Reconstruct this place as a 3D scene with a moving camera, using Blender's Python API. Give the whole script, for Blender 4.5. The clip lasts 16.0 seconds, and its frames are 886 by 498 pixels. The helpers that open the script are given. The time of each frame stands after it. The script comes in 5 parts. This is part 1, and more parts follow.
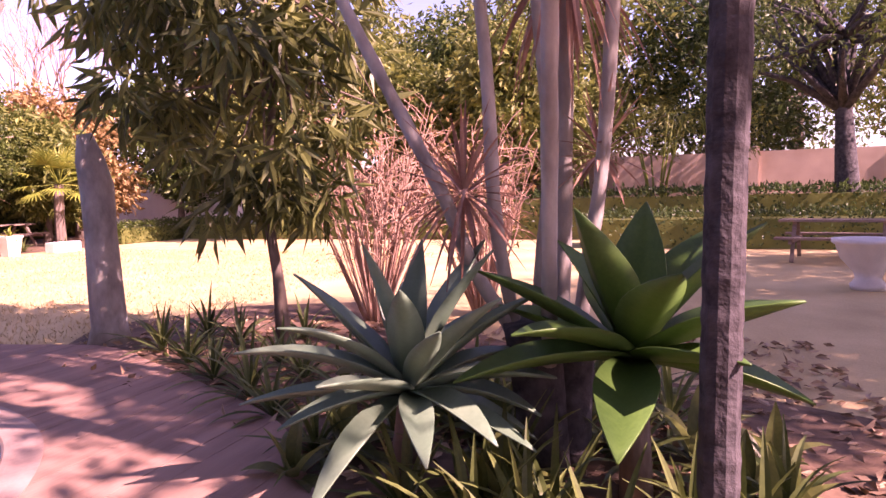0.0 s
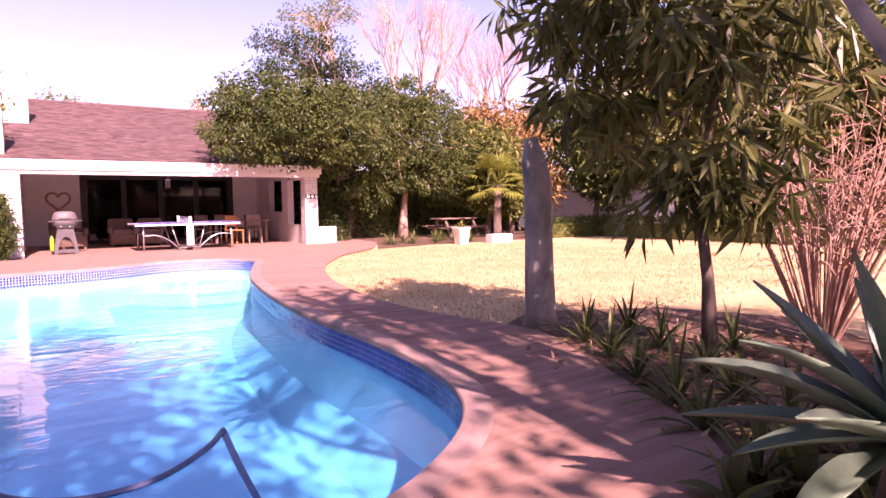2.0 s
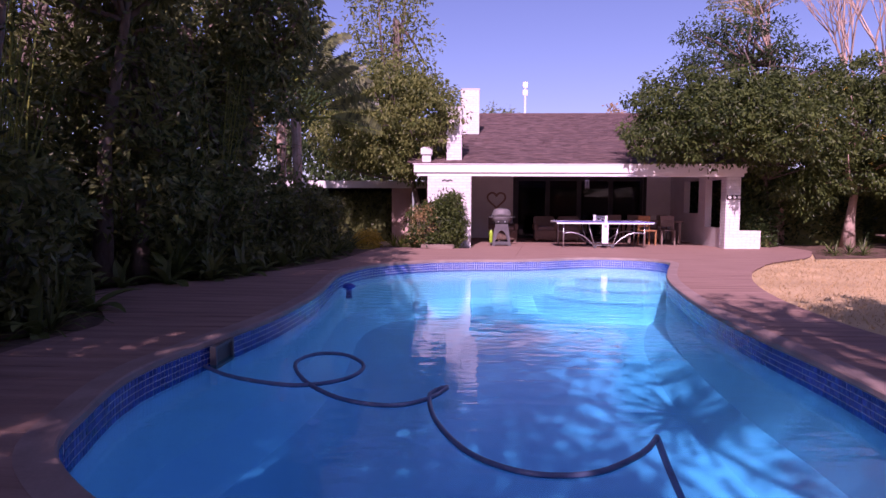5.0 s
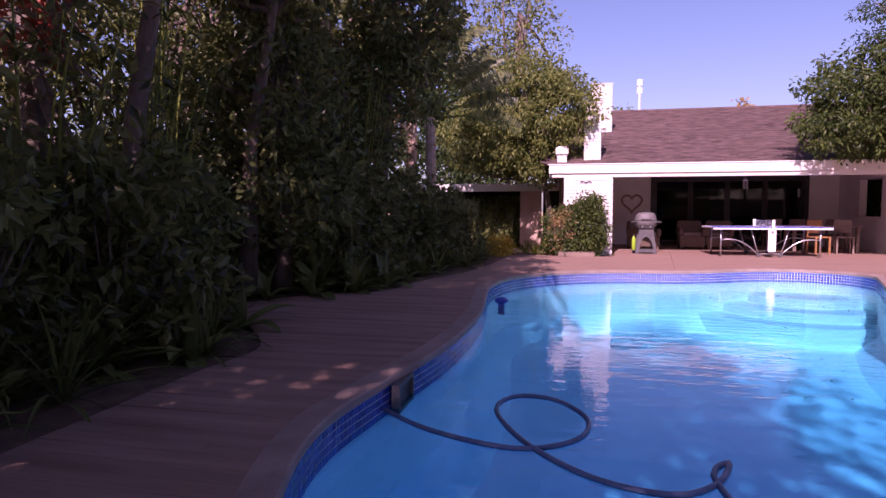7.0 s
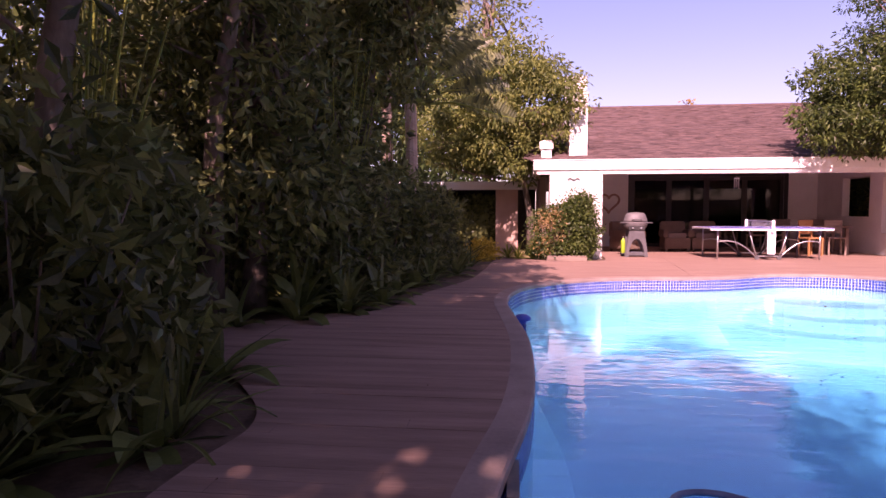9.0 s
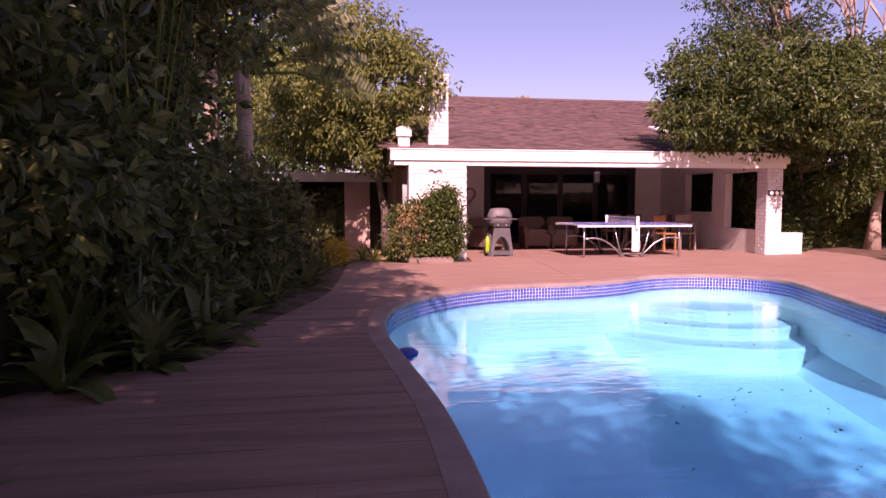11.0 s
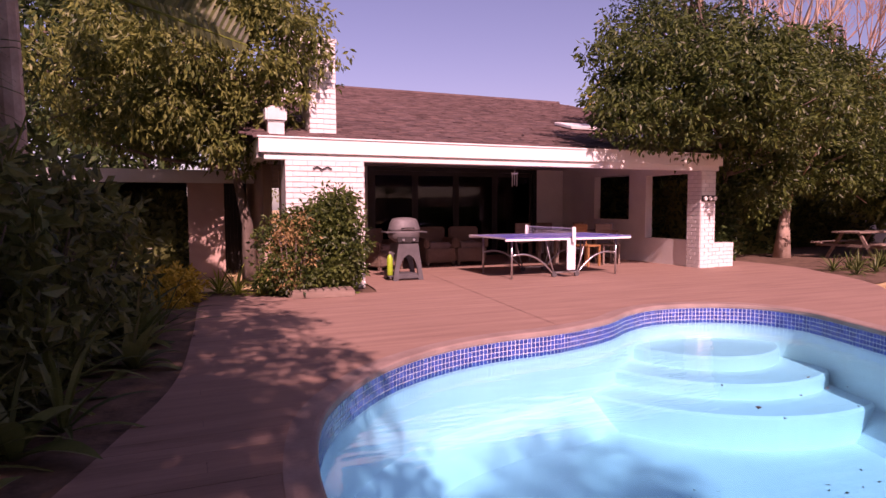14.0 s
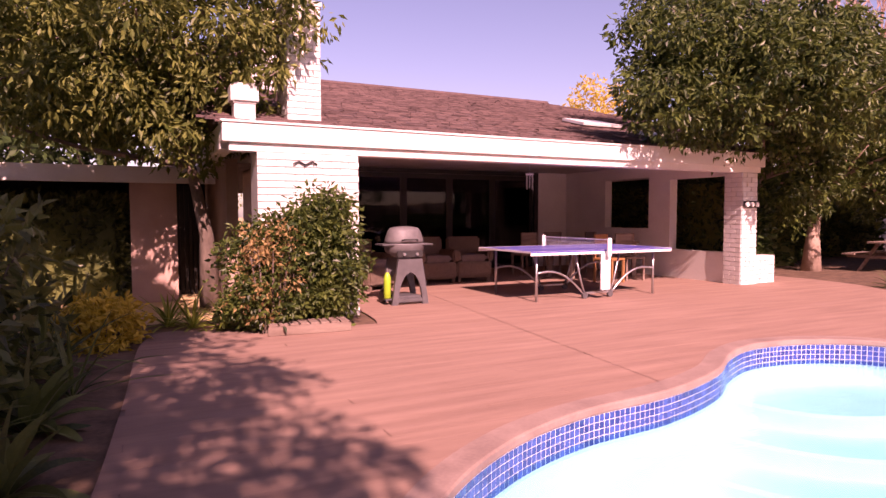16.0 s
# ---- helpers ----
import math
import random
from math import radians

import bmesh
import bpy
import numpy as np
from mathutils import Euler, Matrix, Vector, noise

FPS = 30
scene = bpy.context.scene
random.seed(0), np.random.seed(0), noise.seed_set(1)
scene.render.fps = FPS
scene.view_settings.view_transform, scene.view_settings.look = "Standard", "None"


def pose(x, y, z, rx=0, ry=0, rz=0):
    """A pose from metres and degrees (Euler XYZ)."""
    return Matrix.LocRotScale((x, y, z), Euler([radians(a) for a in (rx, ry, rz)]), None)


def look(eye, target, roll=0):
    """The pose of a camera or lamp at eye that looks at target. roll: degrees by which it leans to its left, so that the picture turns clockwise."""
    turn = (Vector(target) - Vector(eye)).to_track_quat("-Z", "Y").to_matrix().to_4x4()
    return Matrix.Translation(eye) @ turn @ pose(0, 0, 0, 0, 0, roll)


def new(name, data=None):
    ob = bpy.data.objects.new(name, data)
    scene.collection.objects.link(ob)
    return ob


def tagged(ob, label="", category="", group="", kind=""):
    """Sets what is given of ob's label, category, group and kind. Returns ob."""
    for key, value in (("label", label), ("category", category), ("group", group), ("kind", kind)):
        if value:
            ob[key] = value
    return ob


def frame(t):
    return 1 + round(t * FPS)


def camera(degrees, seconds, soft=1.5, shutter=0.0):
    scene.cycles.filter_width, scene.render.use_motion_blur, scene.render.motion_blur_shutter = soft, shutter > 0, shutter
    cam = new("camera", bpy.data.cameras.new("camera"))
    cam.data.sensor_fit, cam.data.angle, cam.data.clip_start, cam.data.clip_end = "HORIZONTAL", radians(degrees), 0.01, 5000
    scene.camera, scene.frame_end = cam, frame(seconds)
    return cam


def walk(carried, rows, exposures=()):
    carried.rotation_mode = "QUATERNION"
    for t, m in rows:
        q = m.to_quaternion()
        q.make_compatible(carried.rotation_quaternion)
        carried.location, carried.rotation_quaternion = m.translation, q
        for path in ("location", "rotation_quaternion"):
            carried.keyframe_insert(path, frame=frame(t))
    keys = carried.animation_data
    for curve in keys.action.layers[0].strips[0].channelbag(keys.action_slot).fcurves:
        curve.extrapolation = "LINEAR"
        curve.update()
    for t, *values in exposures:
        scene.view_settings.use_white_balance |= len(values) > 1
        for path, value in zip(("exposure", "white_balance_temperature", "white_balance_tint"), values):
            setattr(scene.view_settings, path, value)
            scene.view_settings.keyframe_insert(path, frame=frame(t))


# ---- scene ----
cam = camera(71.1, 16.0)
PATH = [
    (0, (0.015, 2.114, 1.206), (1.882, 2.813, 1.04), -1.3),
    (0.5, (0.01, 2.171, 1.197), (1.764, 3.118, 1.04), -1.2),
    (1, (0.021, 2.231, 1.193), (1.604, 3.445, 1.042), -1.1),
    (1.5, (0.03, 2.288, 1.183), (1.376, 3.761, 1.041), -0.6),
    (2, (0.004, 2.322, 1.197), (1.095, 3.991, 1.052), -0.7),
    (2.5, (-0.001, 2.346, 1.191), (0.851, 4.15, 1.05), -0.4),
    (3, (0.023, 2.389, 1.154), (0.666, 4.278, 1.018), -0.3),
    (3.5, (0.019, 2.459, 1.15), (0.48, 4.4, 1.013), -0.1),
    (4, (-0.053, 2.48, 1.153), (0.233, 4.455, 1.018), -0.0),
    (4.5, (-0.009, 2.559, 1.146), (0.079, 4.552, 1.012), 0.1),
    (5, (-0.184, 2.581, 1.167), (-0.286, 4.574, 1.031), 0.3),
    (5.2, (-0.27, 2.656, 1.16), (-0.44, 4.644, 1.026), 0.3),
    (7.3, (-1.400, 3.880, 1.170), (-1.825, 5.829, 1.047), 0.0),
    (7.5, (-1.530, 4.030, 1.160), (-1.949, 5.981, 1.038), 0.0),
    (8, (-1.840, 4.400, 1.140), (-2.229, 6.357, 1.019), 0.1),
    (8.5, (-2.150, 4.800, 1.140), (-2.476, 6.769, 1.027), 0.0),
    (9.7, (-2.68, 5.83, 1.17), (-2.74, 7.83, 1.035), 0.0),
    (10.8, (-2.784, 7.055, 1.207), (-2.546, 9.036, 1.064), -0.0),
    (11, (-2.851, 7.249, 1.212), (-2.557, 9.221, 1.068), -0.0),
    (11.5, (-2.941, 7.863, 1.205), (-2.506, 9.81, 1.065), -0.2),
    (12, (-2.966, 8.491, 1.213), (-2.421, 10.41, 1.075), -0.2),
    (12.5, (-3.032, 9.052, 1.231), (-2.399, 10.944, 1.095), -0.1),
    (13, (-3.0, 9.627, 1.205), (-2.308, 11.5, 1.079), -0.2),
    (13.5, (-3.04, 10.212, 1.261), (-2.307, 12.068, 1.131), -0.1),
    (14, (-3.071, 10.806, 1.29), (-2.303, 12.648, 1.159), -0.2),
    (14.5, (-3.072, 11.382, 1.286), (-2.278, 13.214, 1.159), -0.1),
    (15, (-3.043, 11.946, 1.265), (-2.227, 13.768, 1.146), -0.2),
    (15.5, (-2.99, 12.482, 1.275), (-2.143, 14.29, 1.16), -0.1),
    (16, (-2.889, 13.05, 1.282), (-2.009, 14.843, 1.175), -0.1),
]
EXPOSURES = [(0, 1.9, 7700, 82), (2, 1.5, 7600, 81), (3.5, 0.85, 6800, 78), (5, 0.25, 6200, 80), (7.5, 0.65, 6800, 74), (8.5, 1.0, 7600, 77), (11, 0.65, 7600, 78), (12.5, 0.22, 7300, 80), (14.5, 0.32, 8200, 82), (16, 0.8, 8500, 82)]
walk(cam, [(t, look(eye, target, roll)) for t, eye, target, roll in PATH], EXPOSURES)

# ---- exposure, world and sun ----
SUN_WAY = Vector((-0.10, -0.765, 0.635)).normalized()
world = bpy.data.worlds.new("sky")
scene.world = world
world.use_nodes = True
sky = world.node_tree.nodes.new("ShaderNodeTexSky")
sky.sky_type = "NISHITA"
sky.sun_disc = False
sky.sun_elevation = math.asin(SUN_WAY.z)
sky.sun_rotation = math.atan2(SUN_WAY.x, SUN_WAY.y)
sky.ozone_density = 3.5
world.node_tree.links.new(sky.outputs[0], world.node_tree.nodes["Background"].inputs[0])
world.node_tree.nodes["Background"].inputs[1].default_value = 0.10
sun = new("sun", bpy.data.lights.new("sun", "SUN"))
sun.data.energy, sun.data.angle, sun.data.color = 5.0, radians(0.55), (1.0, 0.93, 0.84)
sun.matrix_world = look((0, 0, 30), Vector((0, 0, 30)) - SUN_WAY)


# ---- materials ----
def mat(name, c1, c2, scale=6.0, rough=0.8, metal=0.0, bump=0.3, fine=60.0, island=0.0, leaf=0.0, stretch=(1, 1, 1), rand=0.0, detail=6.0, spec=0.4):
    """A surface with colour varying at two scales, fine relief, and per-piece variation where asked."""
    m = bpy.data.materials.new(name)
    m.use_nodes = True
    nt = m.node_tree
    N, L = nt.nodes, nt.links
    b = N["Principled BSDF"]
    b.inputs["Roughness"].default_value, b.inputs["Metallic"].default_value = rough, metal
    b.inputs["Specular IOR Level"].default_value = spec
    tc = N.new("ShaderNodeTexCoord")
    mp = N.new("ShaderNodeMapping")
    mp.inputs["Scale"].default_value = stretch
    L.new(tc.outputs["Object"], mp.inputs[0])
    n1 = N.new("ShaderNodeTexNoise")
    n1.inputs["Scale"].default_value, n1.inputs["Detail"].default_value = scale, detail
    n2 = N.new("ShaderNodeTexNoise")
    n2.inputs["Scale"].default_value, n2.inputs["Detail"].default_value = fine, 3
    L.new(mp.outputs[0], n1.inputs["Vector"])
    L.new(mp.outputs[0], n2.inputs["Vector"])
    mixf = N.new("ShaderNodeMath")
    mixf.operation = "MULTIPLY_ADD"
    L.new(n2.outputs[0], mixf.inputs[0])
    mixf.inputs[1].default_value = 0.5
    sub = N.new("ShaderNodeMath")
    sub.operation = "MULTIPLY_ADD"
    L.new(n1.outputs[0], sub.inputs[0])
    sub.inputs[1].default_value, sub.inputs[2].default_value = 1.6, -0.55
    L.new(sub.outputs[0], mixf.inputs[2])
    last = mixf.outputs[0]
    if island or rand:
        src = N.new("ShaderNodeNewGeometry").outputs["Random Per Island"] if island else N.new("ShaderNodeObjectInfo").outputs["Random"]
        ad = N.new("ShaderNodeMath")
        ad.operation = "MULTIPLY_ADD"
        L.new(src, ad.inputs[0])
        ad.inputs[1].default_value = island or rand
        sh = N.new("ShaderNodeMath")
        sh.operation = "SUBTRACT"
        L.new(last, sh.inputs[0])
        sh.inputs[1].default_value = 0.5 * (island or rand)
        L.new(sh.outputs[0], ad.inputs[2])
        last = ad.outputs[0]
    ramp = N.new("ShaderNodeMixRGB")
    ramp.use_clamp = True
    cl = N.new("ShaderNodeClamp")
    L.new(last, cl.inputs[0])
    L.new(cl.outputs[0], ramp.inputs[0])
    ramp.inputs[1].default_value, ramp.inputs[2].default_value = (*c1, 1), (*c2, 1)
    L.new(ramp.outputs[0], b.inputs["Base Color"])
    if bump:
        bp = N.new("ShaderNodeBump")
        bp.inputs["Strength"].default_value, bp.inputs["Distance"].default_value = bump, 0.01
        L.new(mixf.outputs[0], bp.inputs["Height"])
        L.new(bp.outputs[0], b.inputs["Normal"])
    if leaf:
        tr = N.new("ShaderNodeBsdfTranslucent")
        L.new(ramp.outputs[0], tr.inputs[0])
        mx = N.new("ShaderNodeMixShader")
        mx.inputs[0].default_value = leaf
        L.new(b.outputs[0], mx.inputs[1])
        L.new(tr.outputs[0], mx.inputs[2])
        L.new(mx.outputs[0], N["Material Output"].inputs[0])
    return m


M = {}
M["deck"] = mat("deck_board", (0.20, 0.118, 0.09), (0.41, 0.255, 0.20), 2.2, 0.8, bump=0.35, fine=30, stretch=(0.35, 3.5, 1), rand=0.14, spec=0.2)
M["deck_j"] = mat("deck_board_far", (0.24, 0.145, 0.112), (0.37, 0.232, 0.18), 2.2, 0.8, bump=0.3, fine=30, stretch=(0.35, 3.5, 1), island=0.05, spec=0.2)
M["deck_base"] = mat("deck_joint", (0.17, 0.105, 0.084), (0.28, 0.18, 0.145), 4, 0.9)
M["coping"] = mat("coping", (0.21, 0.14, 0.12), (0.40, 0.28, 0.235), 3, 0.7, bump=0.3, fine=40)
M["lawn"] = mat("dry_lawn", (0.36, 0.25, 0.115), (0.66, 0.48, 0.25), 0.9, 0.95, bump=1.0, fine=45)
M["grass"] = mat("dry_grass", (0.40, 0.28, 0.13), (0.68, 0.50, 0.26), 3, 0.9, bump=0, island=0.6, leaf=0.3)
M["mulch"] = mat("mulch", (0.045, 0.027, 0.016), (0.22, 0.13, 0.085), 5, 0.95, bump=1.0, fine=30)
M["litter"] = mat("leaf_litter", (0.16, 0.09, 0.05), (0.50, 0.34, 0.22), 5, 0.9, bump=0, island=0.9)
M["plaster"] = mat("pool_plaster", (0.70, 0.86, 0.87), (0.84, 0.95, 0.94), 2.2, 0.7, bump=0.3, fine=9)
M["grout"] = mat("grout", (0.60, 0.62, 0.66), (0.76, 0.78, 0.82), 8, 0.8)
M["tile"] = mat("mosaic_tile", (0.014, 0.035, 0.18), (0.05, 0.11, 0.42), 9, 0.22, bump=0.05, rand=0.7, spec=0.5)
M["tile_j"] = mat("mosaic_tile_far", (0.014, 0.035, 0.18), (0.05, 0.11, 0.42), 9, 0.22, bump=0.05, island=0.7, spec=0.5)
M["white"] = mat("white_paint", (0.70, 0.66, 0.62), (0.86, 0.83, 0.79), 1.6, 0.6, bump=0.15, fine=25)
M["brick"] = mat("painted_brick", (0.66, 0.63, 0.60), (0.86, 0.83, 0.80), 4, 0.65, bump=0.5, fine=45, rand=0.35)
M["mortar"] = mat("painted_mortar", (0.48, 0.45, 0.42), (0.64, 0.61, 0.58), 6, 0.8, bump=0.4)
M["shingle"] = mat("roof_shingle", (0.06, 0.036, 0.034), (0.17, 0.105, 0.096), 3, 0.9, bump=0.8, fine=50, island=0.8)
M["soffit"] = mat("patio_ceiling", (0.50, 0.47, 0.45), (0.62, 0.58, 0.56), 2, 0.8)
M["pinkwall"] = mat("pink_plaster", (0.42, 0.27, 0.22), (0.58, 0.40, 0.33), 2, 0.85, bump=0.4)
M["gardenwall"] = mat("garden_wall_render", (0.34, 0.24, 0.19), (0.52, 0.39, 0.32), 1.5, 0.9, bump=0.4)
M["dark"] = mat("dark_frame", (0.018, 0.016, 0.016), (0.04, 0.036, 0.034), 5, 0.5)
# near-black wall colour with the lean-to's shade painted in
M["lean_to_shade"] = mat("shade_black", (0.02, 0.018, 0.02), (0.06, 0.05, 0.05), 5, 0.9, stretch=(6, 6, 0.4))
M["bark"] = mat("bark", (0.07, 0.05, 0.04), (0.26, 0.20, 0.16), 7, 0.9, bump=1.0, fine=35, stretch=(1, 1, 0.4))
M["greybark"] = mat("grey_bark", (0.16, 0.14, 0.125), (0.52, 0.48, 0.43), 5, 0.9, bump=0.9, fine=28, stretch=(1, 1, 0.5))
M["darkbark"] = mat("dark_bark", (0.006, 0.005, 0.006), (0.10, 0.09, 0.094), 13, 0.9, bump=1.0, fine=50)
M["palebark"] = mat("pale_bark", (0.34, 0.23, 0.17), (0.62, 0.46, 0.36), 5, 0.85, bump=0.8, fine=30)
M["twig"] = mat("dry_twig", (0.30, 0.17, 0.12), (0.58, 0.38, 0.29), 6, 0.9, bump=0.2)
M["leaf_dark"] = mat("dark_leaf", (0.018, 0.038, 0.012), (0.075, 0.12, 0.035), 2, 0.42, bump=0, island=0.9, leaf=0.25, spec=0.25)
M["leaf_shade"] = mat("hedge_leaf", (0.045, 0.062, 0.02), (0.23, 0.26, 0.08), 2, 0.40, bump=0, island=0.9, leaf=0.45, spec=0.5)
M["leaf_mid"] = mat("mid_green_leaf", (0.022, 0.045, 0.010), (0.125, 0.17, 0.036), 2, 0.45, bump=0, island=0.9, leaf=0.3, spec=0.4)
M["leaf_olive"] = mat("olive_leaf", (0.07, 0.10, 0.02), (0.25, 0.275, 0.07), 2, 0.5, bump=0, island=0.9, leaf=0.35)
M["leaf_yellow"] = mat("yellow_leaf", (0.42, 0.30, 0.03), (0.75, 0.55, 0.08), 2, 0.5, bump=0, island=0.9, leaf=0.35)
M["leaf_dry"] = mat("russet_leaf", (0.20, 0.11, 0.04), (0.50, 0.34, 0.14), 2, 0.6, bump=0, island=0.9, leaf=0.35)
M["leaf_red"] = mat("red_leaf", (0.30, 0.05, 0.03), (0.55, 0.16, 0.08), 2, 0.6, bump=0, island=0.9, leaf=0.35)
M["lime"] = mat("lime_frond", (0.14, 0.20, 0.03), (0.34, 0.36, 0.07), 3, 0.45, bump=0, island=0.8, leaf=0.35)
M["agave"] = mat("agave_leaf", (0.09, 0.165, 0.105), (0.21, 0.31, 0.21), 4, 0.42, bump=0.1, island=0.5, leaf=0.08)
M["agave_green"] = mat("agave_green_leaf", (0.045, 0.12, 0.025), (0.13, 0.26, 0.06), 4, 0.40, bump=0.1, island=0.6, leaf=0.25)
M["strap"] = mat("strap_leaf", (0.035, 0.06, 0.015), (0.17, 0.21, 0.06), 3, 0.45, bump=0, island=0.9, leaf=0.3)
M["drac"] = mat("dracaena_leaf", (0.22, 0.09, 0.06), (0.48, 0.28, 0.20), 3, 0.5, bump=0, island=0.9, leaf=0.25)
M["steel"] = mat("brushed_steel", (0.45, 0.45, 0.46), (0.65, 0.65, 0.66), 9, 0.35, 0.9, bump=0.05)
M["grey"] = mat("grey_cast_metal", (0.11, 0.10, 0.10), (0.19, 0.175, 0.175), 9, 0.6, 0.2, bump=0.1)
M["plastic"] = mat("grey_plastic", (0.07, 0.066, 0.068), (0.12, 0.112, 0.115), 7, 0.6)
M["bluetop"] = mat("table_blue", (0.06, 0.06, 0.32), (0.10, 0.10, 0.45), 3, 0.35, bump=0.03)
M["line"] = mat("line_white", (0.75, 0.75, 0.78), (0.88, 0.88, 0.9), 8, 0.5, bump=0.02)
M["lime_plastic"] = mat("lime_bottle", (0.22, 0.38, 0.02), (0.34, 0.52, 0.04), 6, 0.35, bump=0.02)
M["wicker"] = mat("wicker", (0.10, 0.06, 0.045), (0.26, 0.18, 0.13), 60, 0.7, bump=1.0, fine=120)
M["oak"] = mat("orange_wood", (0.28, 0.12, 0.05), (0.48, 0.24, 0.10), 4, 0.5, stretch=(1, 1, 5))
M["oldwood"] = mat("weathered_wood", (0.14, 0.09, 0.07), (0.34, 0.25, 0.20), 5, 0.85, bump=0.6, stretch=(0.4, 3, 3))
M["cloth"] = mat("cushion_cloth", (0.16, 0.115, 0.10), (0.26, 0.20, 0.175), 8, 0.9)
M["concrete"] = mat("white_concrete", (0.58, 0.55, 0.52), (0.78, 0.75, 0.72), 4, 0.8, bump=0.4)
M["hose"] = mat("hose", (0.05, 0.08, 0.16), (0.14, 0.19, 0.30), 8, 0.45)
M["bluefloat"] = mat("float_blue", (0.02, 0.05, 0.30), (0.05, 0.10, 0.45), 8, 0.4)


def glass_mat(name, tint, rough, base, wave, deep=None):
    """Clear sheet: what lies behind shows through, and gloss follows the angle."""
    m = bpy.data.materials.new(name)
    m.use_nodes = True
    N, L = m.node_tree.nodes, m.node_tree.links
    N.remove(N["Principled BSDF"])
    tr, gl, fr, mx = N.new("ShaderNodeBsdfTransparent"), N.new("ShaderNodeBsdfGlossy"), N.new("ShaderNodeLayerWeight"), N.new("ShaderNodeMixShader")
    pw, sc = N.new("ShaderNodeMath"), N.new("ShaderNodeMath")
    pw.operation, sc.operation = "POWER", "MULTIPLY_ADD"
    pw.inputs[1].default_value, sc.inputs[1].default_value, sc.inputs[2].default_value = 5.0, 1 - base, base
    L.new(fr.outputs["Facing"], pw.inputs[0])
    L.new(pw.outputs[0], sc.inputs[0])
    tr.inputs[0].default_value, gl.inputs["Roughness"].default_value = (*tint, 1), rough
    if deep:
        # tint takes more red with distance from the steps: assumed depth plus painted-in shade
        tx, sx, mr, mc = N.new("ShaderNodeTexCoord"), N.new("ShaderNodeSeparateXYZ"), N.new("ShaderNodeMapRange"), N.new("ShaderNodeMixRGB")
        mr.inputs["From Min"].default_value, mr.inputs["From Max"].default_value = 10.5, 16.5
        mc.inputs[1].default_value, mc.inputs[2].default_value = (*deep, 1), (*tint, 1)
        L.new(tx.outputs["Object"], sx.inputs[0])
        L.new(sx.outputs["Y"], mr.inputs["Value"])
        L.new(mr.outputs[0], mc.inputs[0])
        L.new(mc.outputs[0], tr.inputs[0])
    if wave:
        tc, no, bp = N.new("ShaderNodeTexCoord"), N.new("ShaderNodeTexNoise"), N.new("ShaderNodeBump")
        mp = N.new("ShaderNodeMapping")
        mp.inputs["Scale"].default_value = (0.8, 2.2, 1)
        no.inputs["Scale"].default_value, no.inputs["Detail"].default_value = 2.4, 3.0
        L.new(tc.outputs["Object"], mp.inputs[0])
        L.new(mp.outputs[0], no.inputs["Vector"])
        bp.inputs["Strength"].default_value, bp.inputs["Distance"].default_value = wave, 0.04
        L.new(no.outputs[0], bp.inputs["Height"])
        L.new(bp.outputs[0], gl.inputs["Normal"])
        L.new(bp.outputs[0], fr.inputs["Normal"])
    L.new(sc.outputs[0], mx.inputs[0])
    L.new(tr.outputs[0], mx.inputs[1])
    L.new(gl.outputs[0], mx.inputs[2])
    L.new(mx.outputs[0], N["Material Output"].inputs[0])
    return m


M["water"] = glass_mat("pool_water", (0.50, 0.90, 0.99), 0.01, 0.02, 0.17, (0.12, 0.74, 0.99))
M["pane"] = glass_mat("dark_pane", (0.18, 0.18, 0.19), 0.02, 0.025, 0)


# ---- builders ----
def finish(ob, material, smooth=False):
    ob.data.materials.append(material)
    if smooth:
        for p in ob.data.polygons:
            p.use_smooth = True
    return ob


def part(name, bm, material, parent=None, label="", smooth=False):
    """Links a bmesh as one mesh object under a thing or a part."""
    me = bpy.data.meshes.new(name)
    bm.to_mesh(me)
    bm.free()
    ob = finish(new(name, me), material, smooth)
    if parent:
        ob.parent = parent
    if label:
        tagged(ob, label)
    return ob


def empty(name, label, category, loc=(0, 0, 0), rz=0, group="", kind=""):
    ob = new(name)
    ob.empty_display_size = 0.1
    ob.matrix_world = pose(*loc, 0, 0, rz)
    return tagged(ob, label, category, group, kind)


def box(bm, x0, x1, y0, y1, z0, z1, bevel=0.0, m=None):
    r = bmesh.ops.create_cube(bm, size=1)
    bmesh.ops.transform(bm, verts=r["verts"], matrix=Matrix.Translation(((x0 + x1) / 2, (y0 + y1) / 2, (z0 + z1) / 2)) @ Matrix.Diagonal((x1 - x0, y1 - y0, z1 - z0, 1)))
    if bevel:
        es = list({e for v in r["verts"] for e in v.link_edges})
        r2 = bmesh.ops.bevel(bm, geom=es, offset=bevel, segments=2, affect="EDGES")
        vs = list({v for f in r2["faces"] for v in f.verts} | {v for v in r["verts"] if v.is_valid})
    else:
        vs = r["verts"]
    if m:
        bmesh.ops.transform(bm, verts=vs, matrix=m)
    return bm


def boxes(*args, bevel=0.0):
    bm = bmesh.new()
    for a in args:
        box(bm, *a, bevel=bevel)
    return bm


